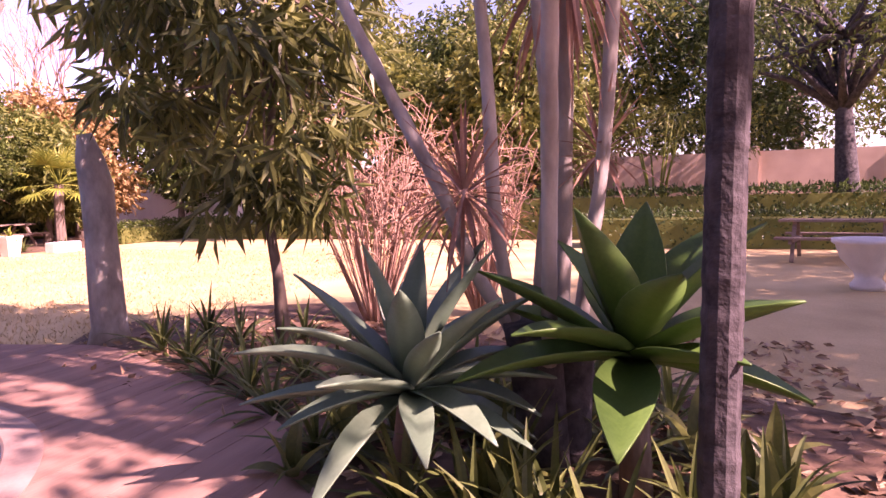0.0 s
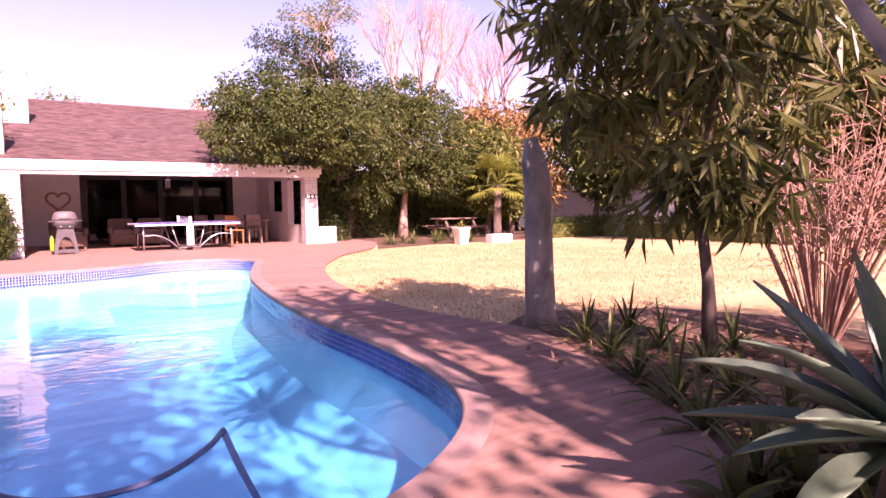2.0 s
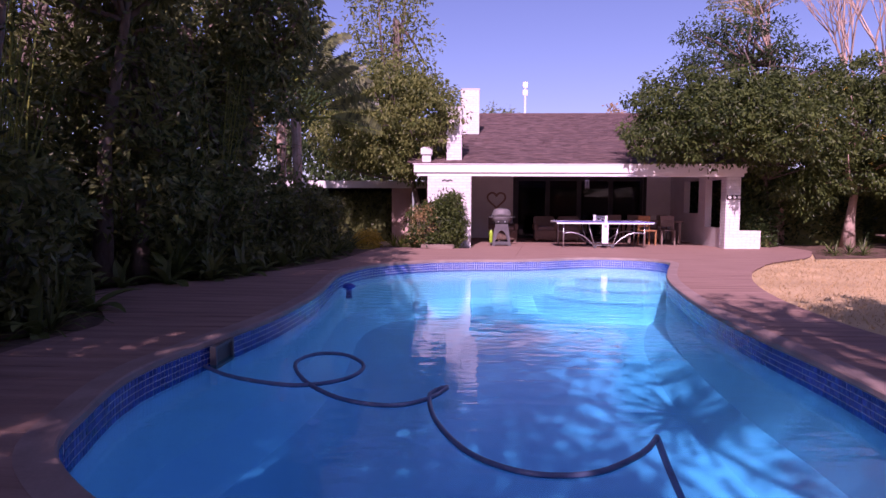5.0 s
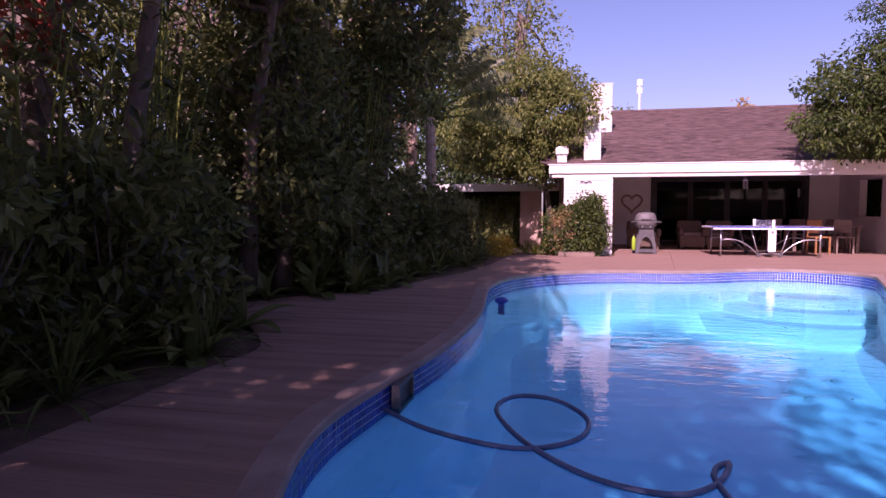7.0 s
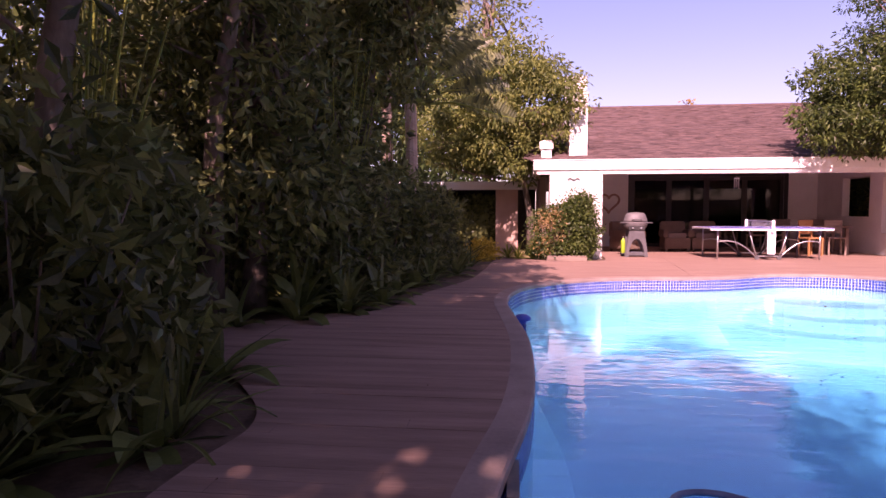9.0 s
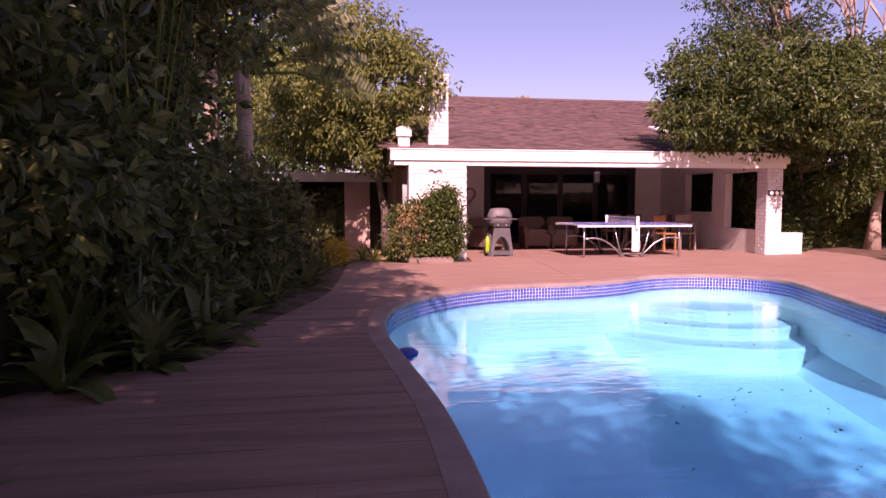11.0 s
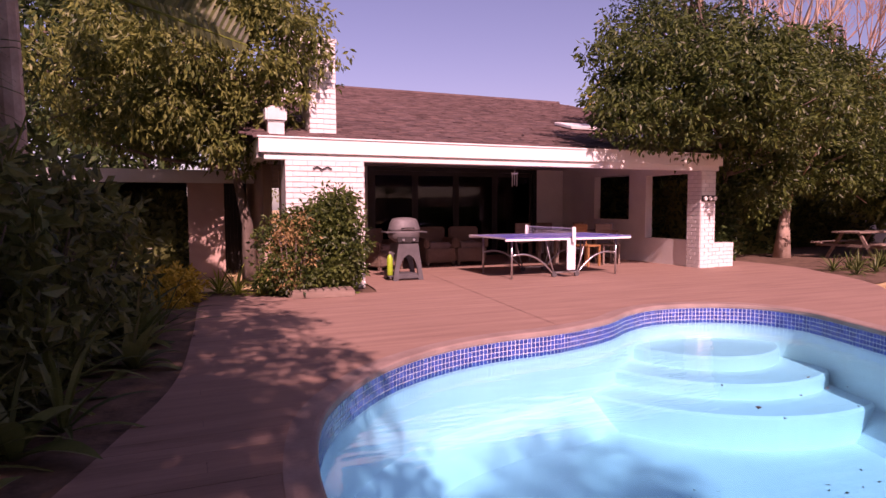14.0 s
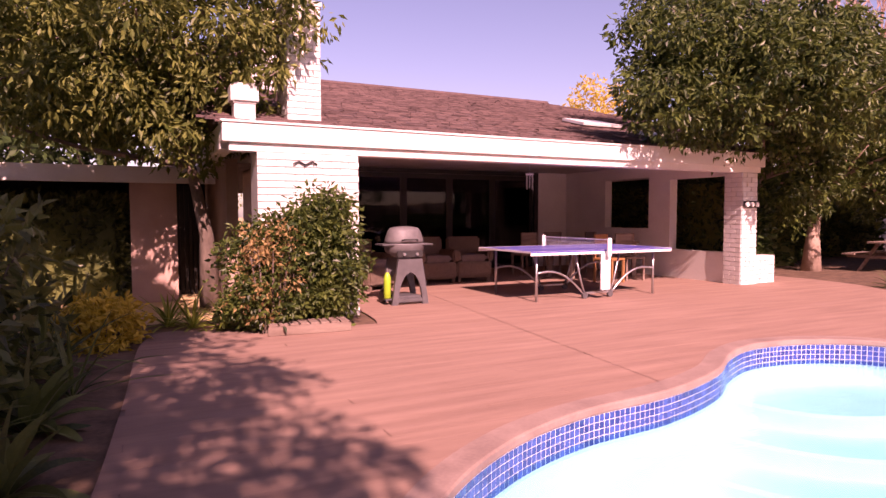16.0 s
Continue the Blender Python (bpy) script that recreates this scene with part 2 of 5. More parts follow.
def tube(bm, pts, radii, seg=8, cap=True):
    """A round stem through the points."""
    pts = [Vector(p) for p in pts]
    if not hasattr(radii, "__len__"):
        radii = [radii] * len(pts)
    rings = []
    for i, p in enumerate(pts):
        d = (pts[min(i + 1, len(pts) - 1)] - pts[max(i - 1, 0)]).normalized()
        a = d.orthogonal().normalized() if i == 0 else (side - d * side.dot(d)).normalized()
        side = a
        b = d.cross(a)
        rings.append([bm.verts.new(p + (a * math.cos(2 * math.pi * k / seg) + b * math.sin(2 * math.pi * k / seg)) * radii[i]) for k in range(seg)])
    for r, s in zip(rings, rings[1:]):
        for k in range(seg):
            bm.faces.new((r[k], r[(k + 1) % seg], s[(k + 1) % seg], s[k]))
    if cap:
        bm.faces.new(rings[0][::-1])
        bm.faces.new(rings[-1])
    return bm


def lathe(bm, profile, seg=20, m=None):
    """A turned body from (radius, height) pairs."""
    rings = [[bm.verts.new((m or Matrix()) @ Vector((r * math.cos(2 * math.pi * k / seg), r * math.sin(2 * math.pi * k / seg), z))) for k in range(seg)] for r, z in profile]
    for r, s in zip(rings, rings[1:]):
        for k in range(seg):
            bm.faces.new((r[k], r[(k + 1) % seg], s[(k + 1) % seg], s[k]))
    bm.faces.new(rings[0][::-1])
    bm.faces.new(rings[-1])
    return bm


def mesh_np(name, verts, quads, material, parent=None, label="", smooth=False):
    me = bpy.data.meshes.new(name)
    n = len(quads)
    me.vertices.add(len(verts))
    me.vertices.foreach_set("co", np.asarray(verts, np.float32).ravel())
    me.loops.add(4 * n)
    me.loops.foreach_set("vertex_index", np.asarray(quads, np.int32).ravel())
    me.polygons.add(n)
    me.polygons.foreach_set("loop_start", np.arange(0, 4 * n, 4, dtype=np.int32))
    me.update(calc_edges=True)
    me.shade_flat()
    ob = finish(new(name, me), material, smooth)
    if parent:
        ob.parent = parent
    if label:
        tagged(ob, label)
    return ob


RNG = np.random.default_rng(7)


def leaves(name, pos, way, length, width, material, parent=None, label=""):
    """One mesh of many small folded leaves."""
    n = len(pos)
    way = way / np.linalg.norm(way, axis=1, keepdims=True)
    rnd = RNG.normal(size=(n, 3))
    side = np.cross(way, rnd)
    side /= np.linalg.norm(side, axis=1, keepdims=True) + 1e-9
    up = np.cross(side, way)
    s = (0.65 + 0.7 * RNG.random((n, 1)))
    l, w = length * s, width * s
    v = np.stack([pos, pos + way * l * 0.45 + side * w * 0.5 + up * w * 0.15, pos + way * l - up * w * 0.25, pos + way * l * 0.45 - side * w * 0.5 + up * w * 0.15], axis=1).reshape(-1, 3)
    return mesh_np(name, v, np.arange(4 * n).reshape(-1, 4), material, parent, label)


def crown_points(lumps, clumps, per, spread, droop, flat=0.75):
    """Leaf places and ways for clumps set about the skin and inside of some ellipsoids."""
    pos, way, heads = [], [], []
    vol = np.array([r[0] * r[1] + r[0] * r[2] + r[1] * r[2] for _, r in lumps])
    for (c, r), share in zip(lumps, vol / vol.sum()):
        k = max(3, int(clumps * share))
        d = RNG.normal(size=(k, 3))
        d /= np.linalg.norm(d, axis=1, keepdims=True)
        d *= (0.45 + 0.58 * RNG.random((k, 1)) ** 0.6)
        cc = np.array(c) + d * np.array(r)
        heads.append(cc)
        q = RNG.normal(size=(k, per, 3))
        q /= np.linalg.norm(q, axis=2, keepdims=True)
        size = spread * (0.6 + 0.8 * RNG.random((k, 1, 1)))
        pp = cc[:, None] + q * size * (0.35 + 0.65 * RNG.random((k, per, 1))) * np.array([1, 1, flat])
        ww = q + 0.6 * RNG.normal(size=q.shape) + np.array([0, 0, -droop])
        pos.append(pp.reshape(-1, 3))
        way.append(ww.reshape(-1, 3))
    return np.concatenate(pos), np.concatenate(way), np.concatenate(heads)


def tree(label, base, trunk_pts, r0, lumps, clumps, per, spread, length, width, leafmat, barkmat, droop=0.5, limbs=14, category="tree", name="tree", r1=0.3, group=""):
    """Tapered trunk with limbs, and a crown of leaf clumps."""
    top = empty(name, label, category, base, group=group)
    b = Vector(base)
    pts = [Vector(p) - b for p in trunk_pts]
    bm = bmesh.new()
    n = len(pts)
    tube(bm, pts, [r0 * (1 - (1 - r1) * i / (n - 1)) * (1.35 if i == 0 else 1) for i in range(n)], 10)
    lumps = [((c[0] - b.x, c[1] - b.y, c[2] - b.z), r) for c, r in lumps]
    p, w, heads = crown_points(lumps, clumps, per, spread, droop)
    for i in range(limbs):
        h = Vector(heads[int(RNG.integers(len(heads)))])
        s = pts[min(n - 1, max(1, n - 1 - i % 2))]
        mid = s.lerp(h, 0.5) + Vector(RNG.normal(size=3)) * 0.12 + Vector((0, 0, 0.1))
        tube(bm, [s, mid, h], [r0 * 0.38, r0 * 0.22, r0 * 0.07], 6)
    part("trunk", bm, barkmat, top, smooth=True)
    leaves("crown", p, w, length, width, leafmat, top)
    return top


def blade(bm, base, way, up, length, width, bend, curl=0.25, seg=7, taper=0.35):
    """A fleshy or strappy leaf: folded along its middle, bending down with its length."""
    p = Vector(base)
    d, u = Vector(way).normalized(), Vector(up).normalized()
    s = d.cross(u).normalized()
    rows = []
    for i in range(seg + 1):
        t = i / seg
        w = width * 0.5 * (taper + (1 - taper) * math.sin(min(1, t / 0.45) * math.pi / 2)) * (1 - max(0, (t - 0.45) / 0.55) ** 1.7)
        w = max(w, 0.0015)
        n = s.cross(d).normalized()
        rows.append((bm.verts.new(p - s * w + n * w * curl), bm.verts.new(p - n * w * 0.12), bm.verts.new(p + s * w + n * w * curl)))
        p = p + d * (length / seg)
        d = (d + Vector((0, 0, -1)) * bend / seg).normalized()
    for a, b in zip(rows, rows[1:]):
        bm.faces.new((a[0], a[1], b[1], b[0]))
        bm.faces.new((a[1], a[2], b[2], b[1]))
    return bm


def thicken(bm, t):
    bmesh.ops.recalc_face_normals(bm, faces=bm.faces)
    bmesh.ops.solidify(bm, geom=bm.faces[:], thickness=t)
    return bm


def rosette(bm, c, n, length, width, bend, lo, hi, rng, curl=0.25, seg=7, taper=0.35):
    """Leaves round one heart; lo and hi are the lean from the upright, in degrees, of the inner and outer ones."""
    for i in range(n):
        az = i * 2.39996 + rng.uniform(-0.25, 0.25)
        el = radians(lo + (hi - lo) * (i / max(1, n - 1)) ** 0.8 + rng.uniform(-6, 6))
        way = Vector((math.cos(az) * math.sin(el), math.sin(az) * math.sin(el), math.cos(el)))
        upv = Vector((-math.cos(az) * math.cos(el), -math.sin(az) * math.cos(el), math.sin(el)))
        blade(bm, Vector(c) + way * 0.03, way, upv, length * rng.uniform(0.75, 1.12), width * rng.uniform(0.8, 1.15), bend * rng.uniform(0.5, 1.4), curl, seg, taper)
    return bm


def spline(pts, closed, step):
    """Points along a smooth curve through pts, about step apart."""
    out, n = [], len(pts)
    for i in range(n if closed else n - 1):
        p = [Vector(pts[(i + k) % n] if closed else pts[min(max(i + k, 0), n - 1)]) for k in (-1, 0, 1, 2)]
        k = max(1, int((p[2] - p[1]).length / step))
        for j in range(k):
            t = j / k
            out.append(0.5 * (2 * p[1] + (p[2] - p[0]) * t + (2 * p[0] - 5 * p[1] + 4 * p[2] - p[3]) * t * t + (3 * p[1] - p[0] - 3 * p[2] + p[3]) * t ** 3))
    if not closed:
        out.append(Vector(pts[-1]))
    return out


def fill(loop, z):
    bm = bmesh.new()
    bm.faces.new([bm.verts.new((p[0], p[1], z)) for p in loop])
    bmesh.ops.triangulate(bm, faces=bm.faces[:])
    bmesh.ops.recalc_face_normals(bm, faces=bm.faces[:])
    for f in bm.faces:
        if f.normal.z < 0:
            f.normal_flip()
    return bm


# ---- ground, pool, deck ----
POOL = spline([(-2.12, 5.3), (-2.42, 6.0), (-2.58, 6.8), (-2.5, 7.7), (-2.34, 8.8), (-2.29, 9.8), (-2.31, 10.9), (-2.42, 12.0), (-2.52, 13.0), (-2.48, 13.9), (-2.24, 14.75), (-1.7, 15.5), (-1.05, 15.98), (-0.3, 16.25), (0.6, 16.36), (1.4, 16.62), (2.0, 16.98), (2.6, 17.18), (3.25, 17.1), (3.8, 16.75), (4.0, 16.15), (3.8, 15.4), (3.42, 14.3), (3.0, 12.9), (2.72, 11.4), (2.52, 9.8), (2.45, 8.4), (2.46, 7.2), (2.37, 6.1), (2.1, 5.32), (1.55, 4.75), (0.8, 4.4), (-0.2, 4.35), (-1.2, 4.6)], True, 0.09)
DECK_RIGHT = spline([(1.3, -6.0), (1.3, 0.0), (1.35, 1.8), (1.7, 3.0), (2.2, 3.55), (2.75, 4.08), (3.02, 4.55), (3.25, 5.05), (3.6, 5.85), (3.9, 6.7), (3.72, 7.6), (3.6, 8.4), (3.6, 9.4), (3.82, 11.0), (4.25, 12.6), (4.9, 14.15), (5.4, 15.0), (6.05, 16.0), (6.8, 16.8), (7.7, 17.7), (8.6, 19.2), (9.2, 21.0), (9.2, 27.0)], False, 0.12)
DECK_LEFT = spline([(-4.6, -6.0), (-4.3, 0.0), (-4.1, 3.5), (-3.93, 5.5), (-3.9, 7.6), (-3.85, 8.4), (-4.25, 9.1), (-4.95, 9.9), (-5.35, 10.7), (-5.0, 11.45), (-4.65, 11.85), (-4.1, 12.15), (-3.88, 12.6), (-3.82, 13.4), (-3.5, 14.5), (-3.17, 15.8), (-3.02, 17.7), (-2.9, 19.9), (-2.6, 20.6), (-1.7, 20.2), (-0.3, 20.2), (-0.3, 27.0)], False, 0.12)
WATER = -0.21


def crossings(line, y, closed):
    xs = []
    for i in range(len(line) if closed else len(line) - 1):
        a, b = line[i], line[(i + 1) % len(line)]
        if (a.y <= y) != (b.y <= y):
            xs.append(a.x + (y - a.y) / (b.y - a.y) * (b.x - a.x))
    return sorted(xs)


def loop_verts(bm, loop, z):
    return [bm.verts.new((p.x, p.y, z)) for p in loop]


def grown(loop, d):
    """The closed loop moved outward by d."""
    out, n = [], len(loop)
    for i, p in enumerate(loop):
        t = (loop[(i + 1) % n] - loop[i - 1]).normalized()
        out.append(Vector((p.x - t.y * d, p.y + t.x * d)))
    return out


area = sum(POOL[i - 1].x * POOL[i].y - POOL[i].x * POOL[i - 1].y for i in range(len(POOL)))
OUT = 1 if area < 0 else -1


def sheet_with_hole(outer, hole_by, z):
    """One sheet with a hole for the pool, reaching the horizon."""
    bm = bmesh.new()
    hole = loop_verts(bm, grown(POOL, OUT * hole_by), z)
    rim = [bm.verts.new((p[0], p[1], z)) for p in outer]
    edges = [bm.edges.new((r[i - 1], r[i])) for r in (hole, rim) for i in range(len(r))]
    bmesh.ops.triangle_fill(bm, edges=edges, use_beauty=True)
    for f in bm.faces:
        if f.normal.z < 0:
            f.normal_flip()
    return bm


ground = part("ground", sheet_with_hole([(600 * math.cos(a), 12 + 600 * math.sin(a)) for a in (2 * math.pi * k / 48 for k in range(48))], 0.08, -0.04), M["lawn"])
tagged(ground, "dry straw-coloured winter lawn in bright sun", "lawn", kind="structure")


def pool_basin():
    bm = bmesh.new()
    top, low = loop_verts(bm, POOL, -0.03), loop_verts(bm, POOL, -0.85)
    n = len(top)
    for i in range(n):
        bm.faces.new((top[i - 1], top[i], low[i], low[i - 1]))
    inner = grown(POOL, -OUT * 0.35)
    lowest = [bm.verts.new((p.x, p.y, -1.15)) for p in inner]
    for i in range(n):
        bm.faces.new((low[i - 1], low[i], lowest[i], lowest[i - 1]))
    f = bm.faces.new(lowest)
    bmesh.ops.triangulate(bm, faces=[f])
    return bm


pool = empty("swimming_pool", "kidney-shaped pool of pale blue plaster with sunlit and shaded water", "pool", kind="structure")
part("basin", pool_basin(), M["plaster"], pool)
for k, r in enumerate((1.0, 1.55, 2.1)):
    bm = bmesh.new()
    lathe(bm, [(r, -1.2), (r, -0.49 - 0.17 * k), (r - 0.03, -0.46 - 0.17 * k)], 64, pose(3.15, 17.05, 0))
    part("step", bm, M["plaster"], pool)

bm = bmesh.new()
gr = grown(POOL, -OUT * 0.004)
a, b = loop_verts(bm, gr, -0.05), loop_verts(bm, gr, -0.28)
for i in range(len(a)):
    bm.faces.new((a[i - 1], a[i], b[i], b[i - 1]))
part("tile_grout", bm, M["grout"], pool, "pale grout bed behind the mosaic band")

water = part("water", fill(grown(POOL, -OUT * 0.006), WATER), M["water"])
tagged(water, "clear blue rippled pool water mirroring house and sky", "water", kind="structure")

# coping: a rounded nosing round the pool
bm = bmesh.new()
prof = [(0.17, -0.02), (0.17, 0.004), (0.03, 0.005), (0.004, 0.003), (-0.008, -0.008), (-0.012, -0.045), (0.0, -0.062)]
rings = [[bm.verts.new((p.x, p.y, z)) for p in grown(POOL, OUT * d)] for d, z in prof]
for r, s in zip(rings, rings[1:]):
    for i in range(len(r)):
        bm.faces.new((r[i - 1], r[i], s[i], s[i - 1]))
coping = part("pool_coping", bm, M["coping"])
tagged(coping, "rounded brown-grey bullnose coping round the pool edge", "coping", kind="structure")


def bed(name, loop, label):
    return tagged(part(name, fill(loop, -0.025), M["mulch"]), label, "flower bed", kind="structure")


bed("flower_bed", [(p.x - 0.05, p.y) for p in DECK_RIGHT if -6 <= p.y <= 7.2] + [(4.6, 7.6), (6.0, 6.9), (6.6, 5.6), (5.6, 4.2), (4.4, 2.6), (3.6, 0.5), (3.0, -6.0)], "shaded bed of brown mulch and leaf litter beside the deck")
bed("flower_bed", [(p.x + 0.05, p.y) for p in DECK_LEFT if p.y <= 21][::-1] + [(-16, -6), (-16, 22.0), (-1.5, 21.2)], "dark shaded planting bed along the deck")
bed("flower_bed", [(7.9, 17.7), (10.0, 18.3), (14.5, 18.4), (22, 17.8), (24, 30), (9.3, 30), (9.2, 21), (8.65, 19.2)], "bed of mulch under the trees beside the house")


# ---- house ----
def brick_wall(parent, x0, x1, y, z0, z1, axis="x", bl=0.23, bh=0.086):
    """Painted bricks standing proud of a mortar face, in stretcher bond."""
    me_cache = {}
    row, z = 0, z0
    while z < z1 - 0.02:
        h = min(bh, z1 - z) - 0.011
        u = x0 - (bl / 2 if row % 2 else 0)
        while u < x1 - 0.01:
            a, b2 = max(u, x0), min(u + bl, x1) - 0.009
            if b2 - a > 0.02:
                key = (round(b2 - a, 3), round(h, 3))
                if key not in me_cache:
                    bm = bmesh.new()
                    w, d = key[0] / 2, 0.008
                    if axis == "x":
                        box(bm, -w, w, -d, 0.02, 0, h, 0.003)
                    else:
                        box(bm, -d, 0.02, -w, w, 0, h, 0.003)
                    me = bpy.data.meshes.new("brick")
                    bm.to_mesh(me)
                    bm.free()
                    me.materials.append(M["brick"])
                    me_cache[key] = me
                ob = new("brick", me_cache[key])
                ob.parent = parent
                j = random.uniform(-0.0015, 0.0015)
                ob.location = ((a + b2) / 2, y + j, z) if axis == "x" else (y + j, (a + b2) / 2, z)
            u += bl
        z += bh
        row += 1


def each(name, blocks, material, parent, label=""):
    """One part for every block."""
    for b in blocks:
        part(name, boxes(b), material, parent, label)


house = empty("house", "low white house with dark shingle roof and open patio", "house")
BACK = 26.1
each("wall", ((-0.31, 1.36, BACK, BACK + 0.2, -0.04, 2.36), (6.06, 8.7, BACK, BACK + 0.2, -0.04, 2.36), (1.36, 6.06, BACK, BACK + 0.2, 2.26, 2.36),), M["white"], house, "white plaster back wall of the patio")
each("wall", ((-1.58, -0.31, 20.84, 21.3, -0.04, 2.09), (-0.55, -0.31, 21.3, BACK + 0.2, -0.04, 2.36),), M["mortar"], house)
each("wall", ((-1.75, -1.59, 22.4, 26, -0.04, 2.1),), M["gardenwall"], house)
each("side_wall", ((7.07, 7.27, 21.22, 24.6, -0.04, 0.58), (7.07, 7.27, 22.6, 23.2, 0.58, 2.36), (7.07, 7.27, 23.2, 24.6, 0.58, 1.0), (7.07, 7.27, 24.6, BACK, -0.04, 2.36), (7.07, 7.27, 21.22, 22.6, 2.03, 2.36), (7.07, 7.27, 23.2, 24.6, 2.1, 2.36),), M["white"], house, "white patio side wall with two open windows")
pier = part("pier", boxes((7.02, 7.42, 20.84, 21.22, -0.04, 2.09)), M["mortar"], house)
low = part("low_wall", boxes((7.42, 8.06, 20.92, 21.16, -0.04, 0.52)), M["mortar"], house)
part("floor", boxes((-0.31, 7.07, 22.5, BACK, -0.05, -0.002)), M["deck_j"], house, "shaded brown patio floor")
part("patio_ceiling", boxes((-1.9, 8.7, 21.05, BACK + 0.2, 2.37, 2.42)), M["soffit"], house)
# stepped fascia
fascia = part("fascia", boxes((-1.98, 7.56, 20.78, 21.05, 2.17, 2.40), (-1.90, 7.50, 20.83, 21.05, 2.065, 2.17), bevel=0.004), M["white"], house, "stepped white painted fascia beam")
part("fascia_cap", boxes((-2.0, 7.6, 20.76, 21.05, 2.40, 2.425)), M["white"], house)
each("end_fascia", ((-1.98, -1.80, 21.05, 33, 2.10, 2.40), (7.4, 7.56, 21.05, 26.3, 2.10, 2.40),), M["white"], house)
# fireplace block and chimneys
for x0, x1, y0, y1, z0, z1 in ((-1.05, -0.60, 21.5, 22.2, 2.4, 4.12), (-0.75, -0.05, 26.8, 27.6, 3.6, 5.65)):
    bm = boxes((x0, x1, y0 + 0.008, y1, z0, z1))
    box(bm, x0 - 0.02, x1 + 0.02, y0 - 0.015, y1 + 0.02, z1, z1 + 0.06)
    chim = part("chimney", bm, M["mortar"], house, "white painted brick chimney")
    brick_wall(chim, x0, x1, y0, z0, z1)
    brick_wall(chim, y0, y1, x0, z0, z1, axis="y")
blk = part("fireplace_wall", boxes((-1.57, -0.30, 20.83, 20.9, -0.04, 2.06)), M["mortar"], house, "white painted brick fireplace wall")
brick_wall(blk, -1.58, -0.29, 20.82, 0, 2.06)
brick_wall(pier, 7.02, 7.42, 20.83, 0, 2.06)
brick_wall(low, 7.42, 8.06, 20.91, 0, 0.52)
brick_wall(pier, 20.84, 21.22, 7.018, 0, 2.06, axis="y")

# roof: rows of shingles on a sloping deck
RIDGE_Y, RIDGE_Z = 33.0, 5.6
SLOPE = (RIDGE_Z - 2.43) / (RIDGE_Y - 20.95)
bm = bmesh.new()
for a in ((-2.0, 11.4),):
    v = [bm.verts.new(p) for p in ((a[0], 20.95, 2.40), (8.9, 20.95, 2.40), (a[1], RIDGE_Y, RIDGE_Z - 0.03), (a[0], RIDGE_Y, RIDGE_Z - 0.03), (a[0], 45, 2.4), (a[1], 45, 2.4))]
    bm.faces.new(v[:4])
    bm.faces.new((v[3], v[2], v[5], v[4]))
    bm.faces.new((v[0], v[3], v[4]))
    bm.faces.new((v[1], v[5], v[2]))
roof = part("roof", bm, M["shingle"], house, "dark brown weathered shingle roof")
vs, k = [], 0
ll = math.hypot(1, SLOPE)
y = 20.9
while y < RIDGE_Y - 0.1:
    x = -2.05 - (k % 3) * 0.09
    z = 2.425 + (y - 20.95) * SLOPE
    while x < (8.8 if y < 23.5 else 11.3):
        w = random.uniform(0.16, 0.32)
        t = random.uniform(0.012, 0.028)
        dy = random.uniform(-0.02, 0.015)
        a, b2, c, d = (x, y + dy), (x + w - 0.006, y + dy), (x + w - 0.006, y + 0.24), (x, y + 0.24)
        zz = lambda q, e: 2.425 + (q[1] - 20.95) * SLOPE + e
        vs += [(*a, zz(a, t)), (*b2, zz(b2, t)), (*c, zz(c, 0.0)), (*d, zz(d, 0.0)), (*a, zz(a, -0.005)), (*b2, zz(b2, -0.005)), (*b2, zz(b2, t)), (*a, zz(a, t))]
        x += w
    y += 0.165
    k += 1
n = len(vs) // 4
sh = mesh_np("shingles", vs, np.arange(4 * n).reshape(-1, 4), M["shingle"], house)
tagged(sh, "overlapping rows of weathered brown shingles", kind="stuff")
part("ridge_cap", tube(bmesh.new(), [(-2.05, RIDGE_Y, RIDGE_Z), (11.4, RIDGE_Y, RIDGE_Z)], 0.09, 8), M["shingle"], house)
# roof lights on the slope
for x, y0 in ((6.9, 22.2), (6.4, 23.9)):
    z = lambda q: 2.46 + (q - 20.95) * SLOPE
    bm = bmesh.new()
    box(bm, -0.55, 0.55, -0.4, 0.4, 0, 0.07, 0.01, m=pose(x, y0 + 0.4, z(y0 + 0.4), math.degrees(math.atan(SLOPE))))
    part("roof_light", bm, M["concrete"], house, "pale flat roof light in the shingles")
# sliding doors
for i, x in enumerate((1.36, 2.53, 3.70, 4.87)):
    door = part("sliding_door", boxes((x, x + 0.09, BACK + 0.04, BACK + 0.1, 0, 2.26), (x + 1.10, x + 1.19, BACK + 0.04, BACK + 0.1, 0, 2.26), (x + 0.09, x + 1.10, BACK + 0.04, BACK + 0.1, 2.15, 2.26), (x + 0.09, x + 1.10, BACK + 0.04, BACK + 0.1, 0, 0.1)), M["dark"], house, "dark framed sliding glass door")
    part("pane", boxes((x + 0.09, x + 1.10, BACK + 0.065, BACK + 0.075, 0.1, 2.15)), M["pane"], door)
each("door_frame", ((1.24, 1.36, BACK - 0.03, BACK + 0.2, 0, 2.36), (6.06, 6.18, BACK - 0.03, BACK + 0.2, 0, 2.36), (1.36, 6.06, BACK - 0.03, BACK + 0.2, 2.26, 2.36),), M["dark"], house)
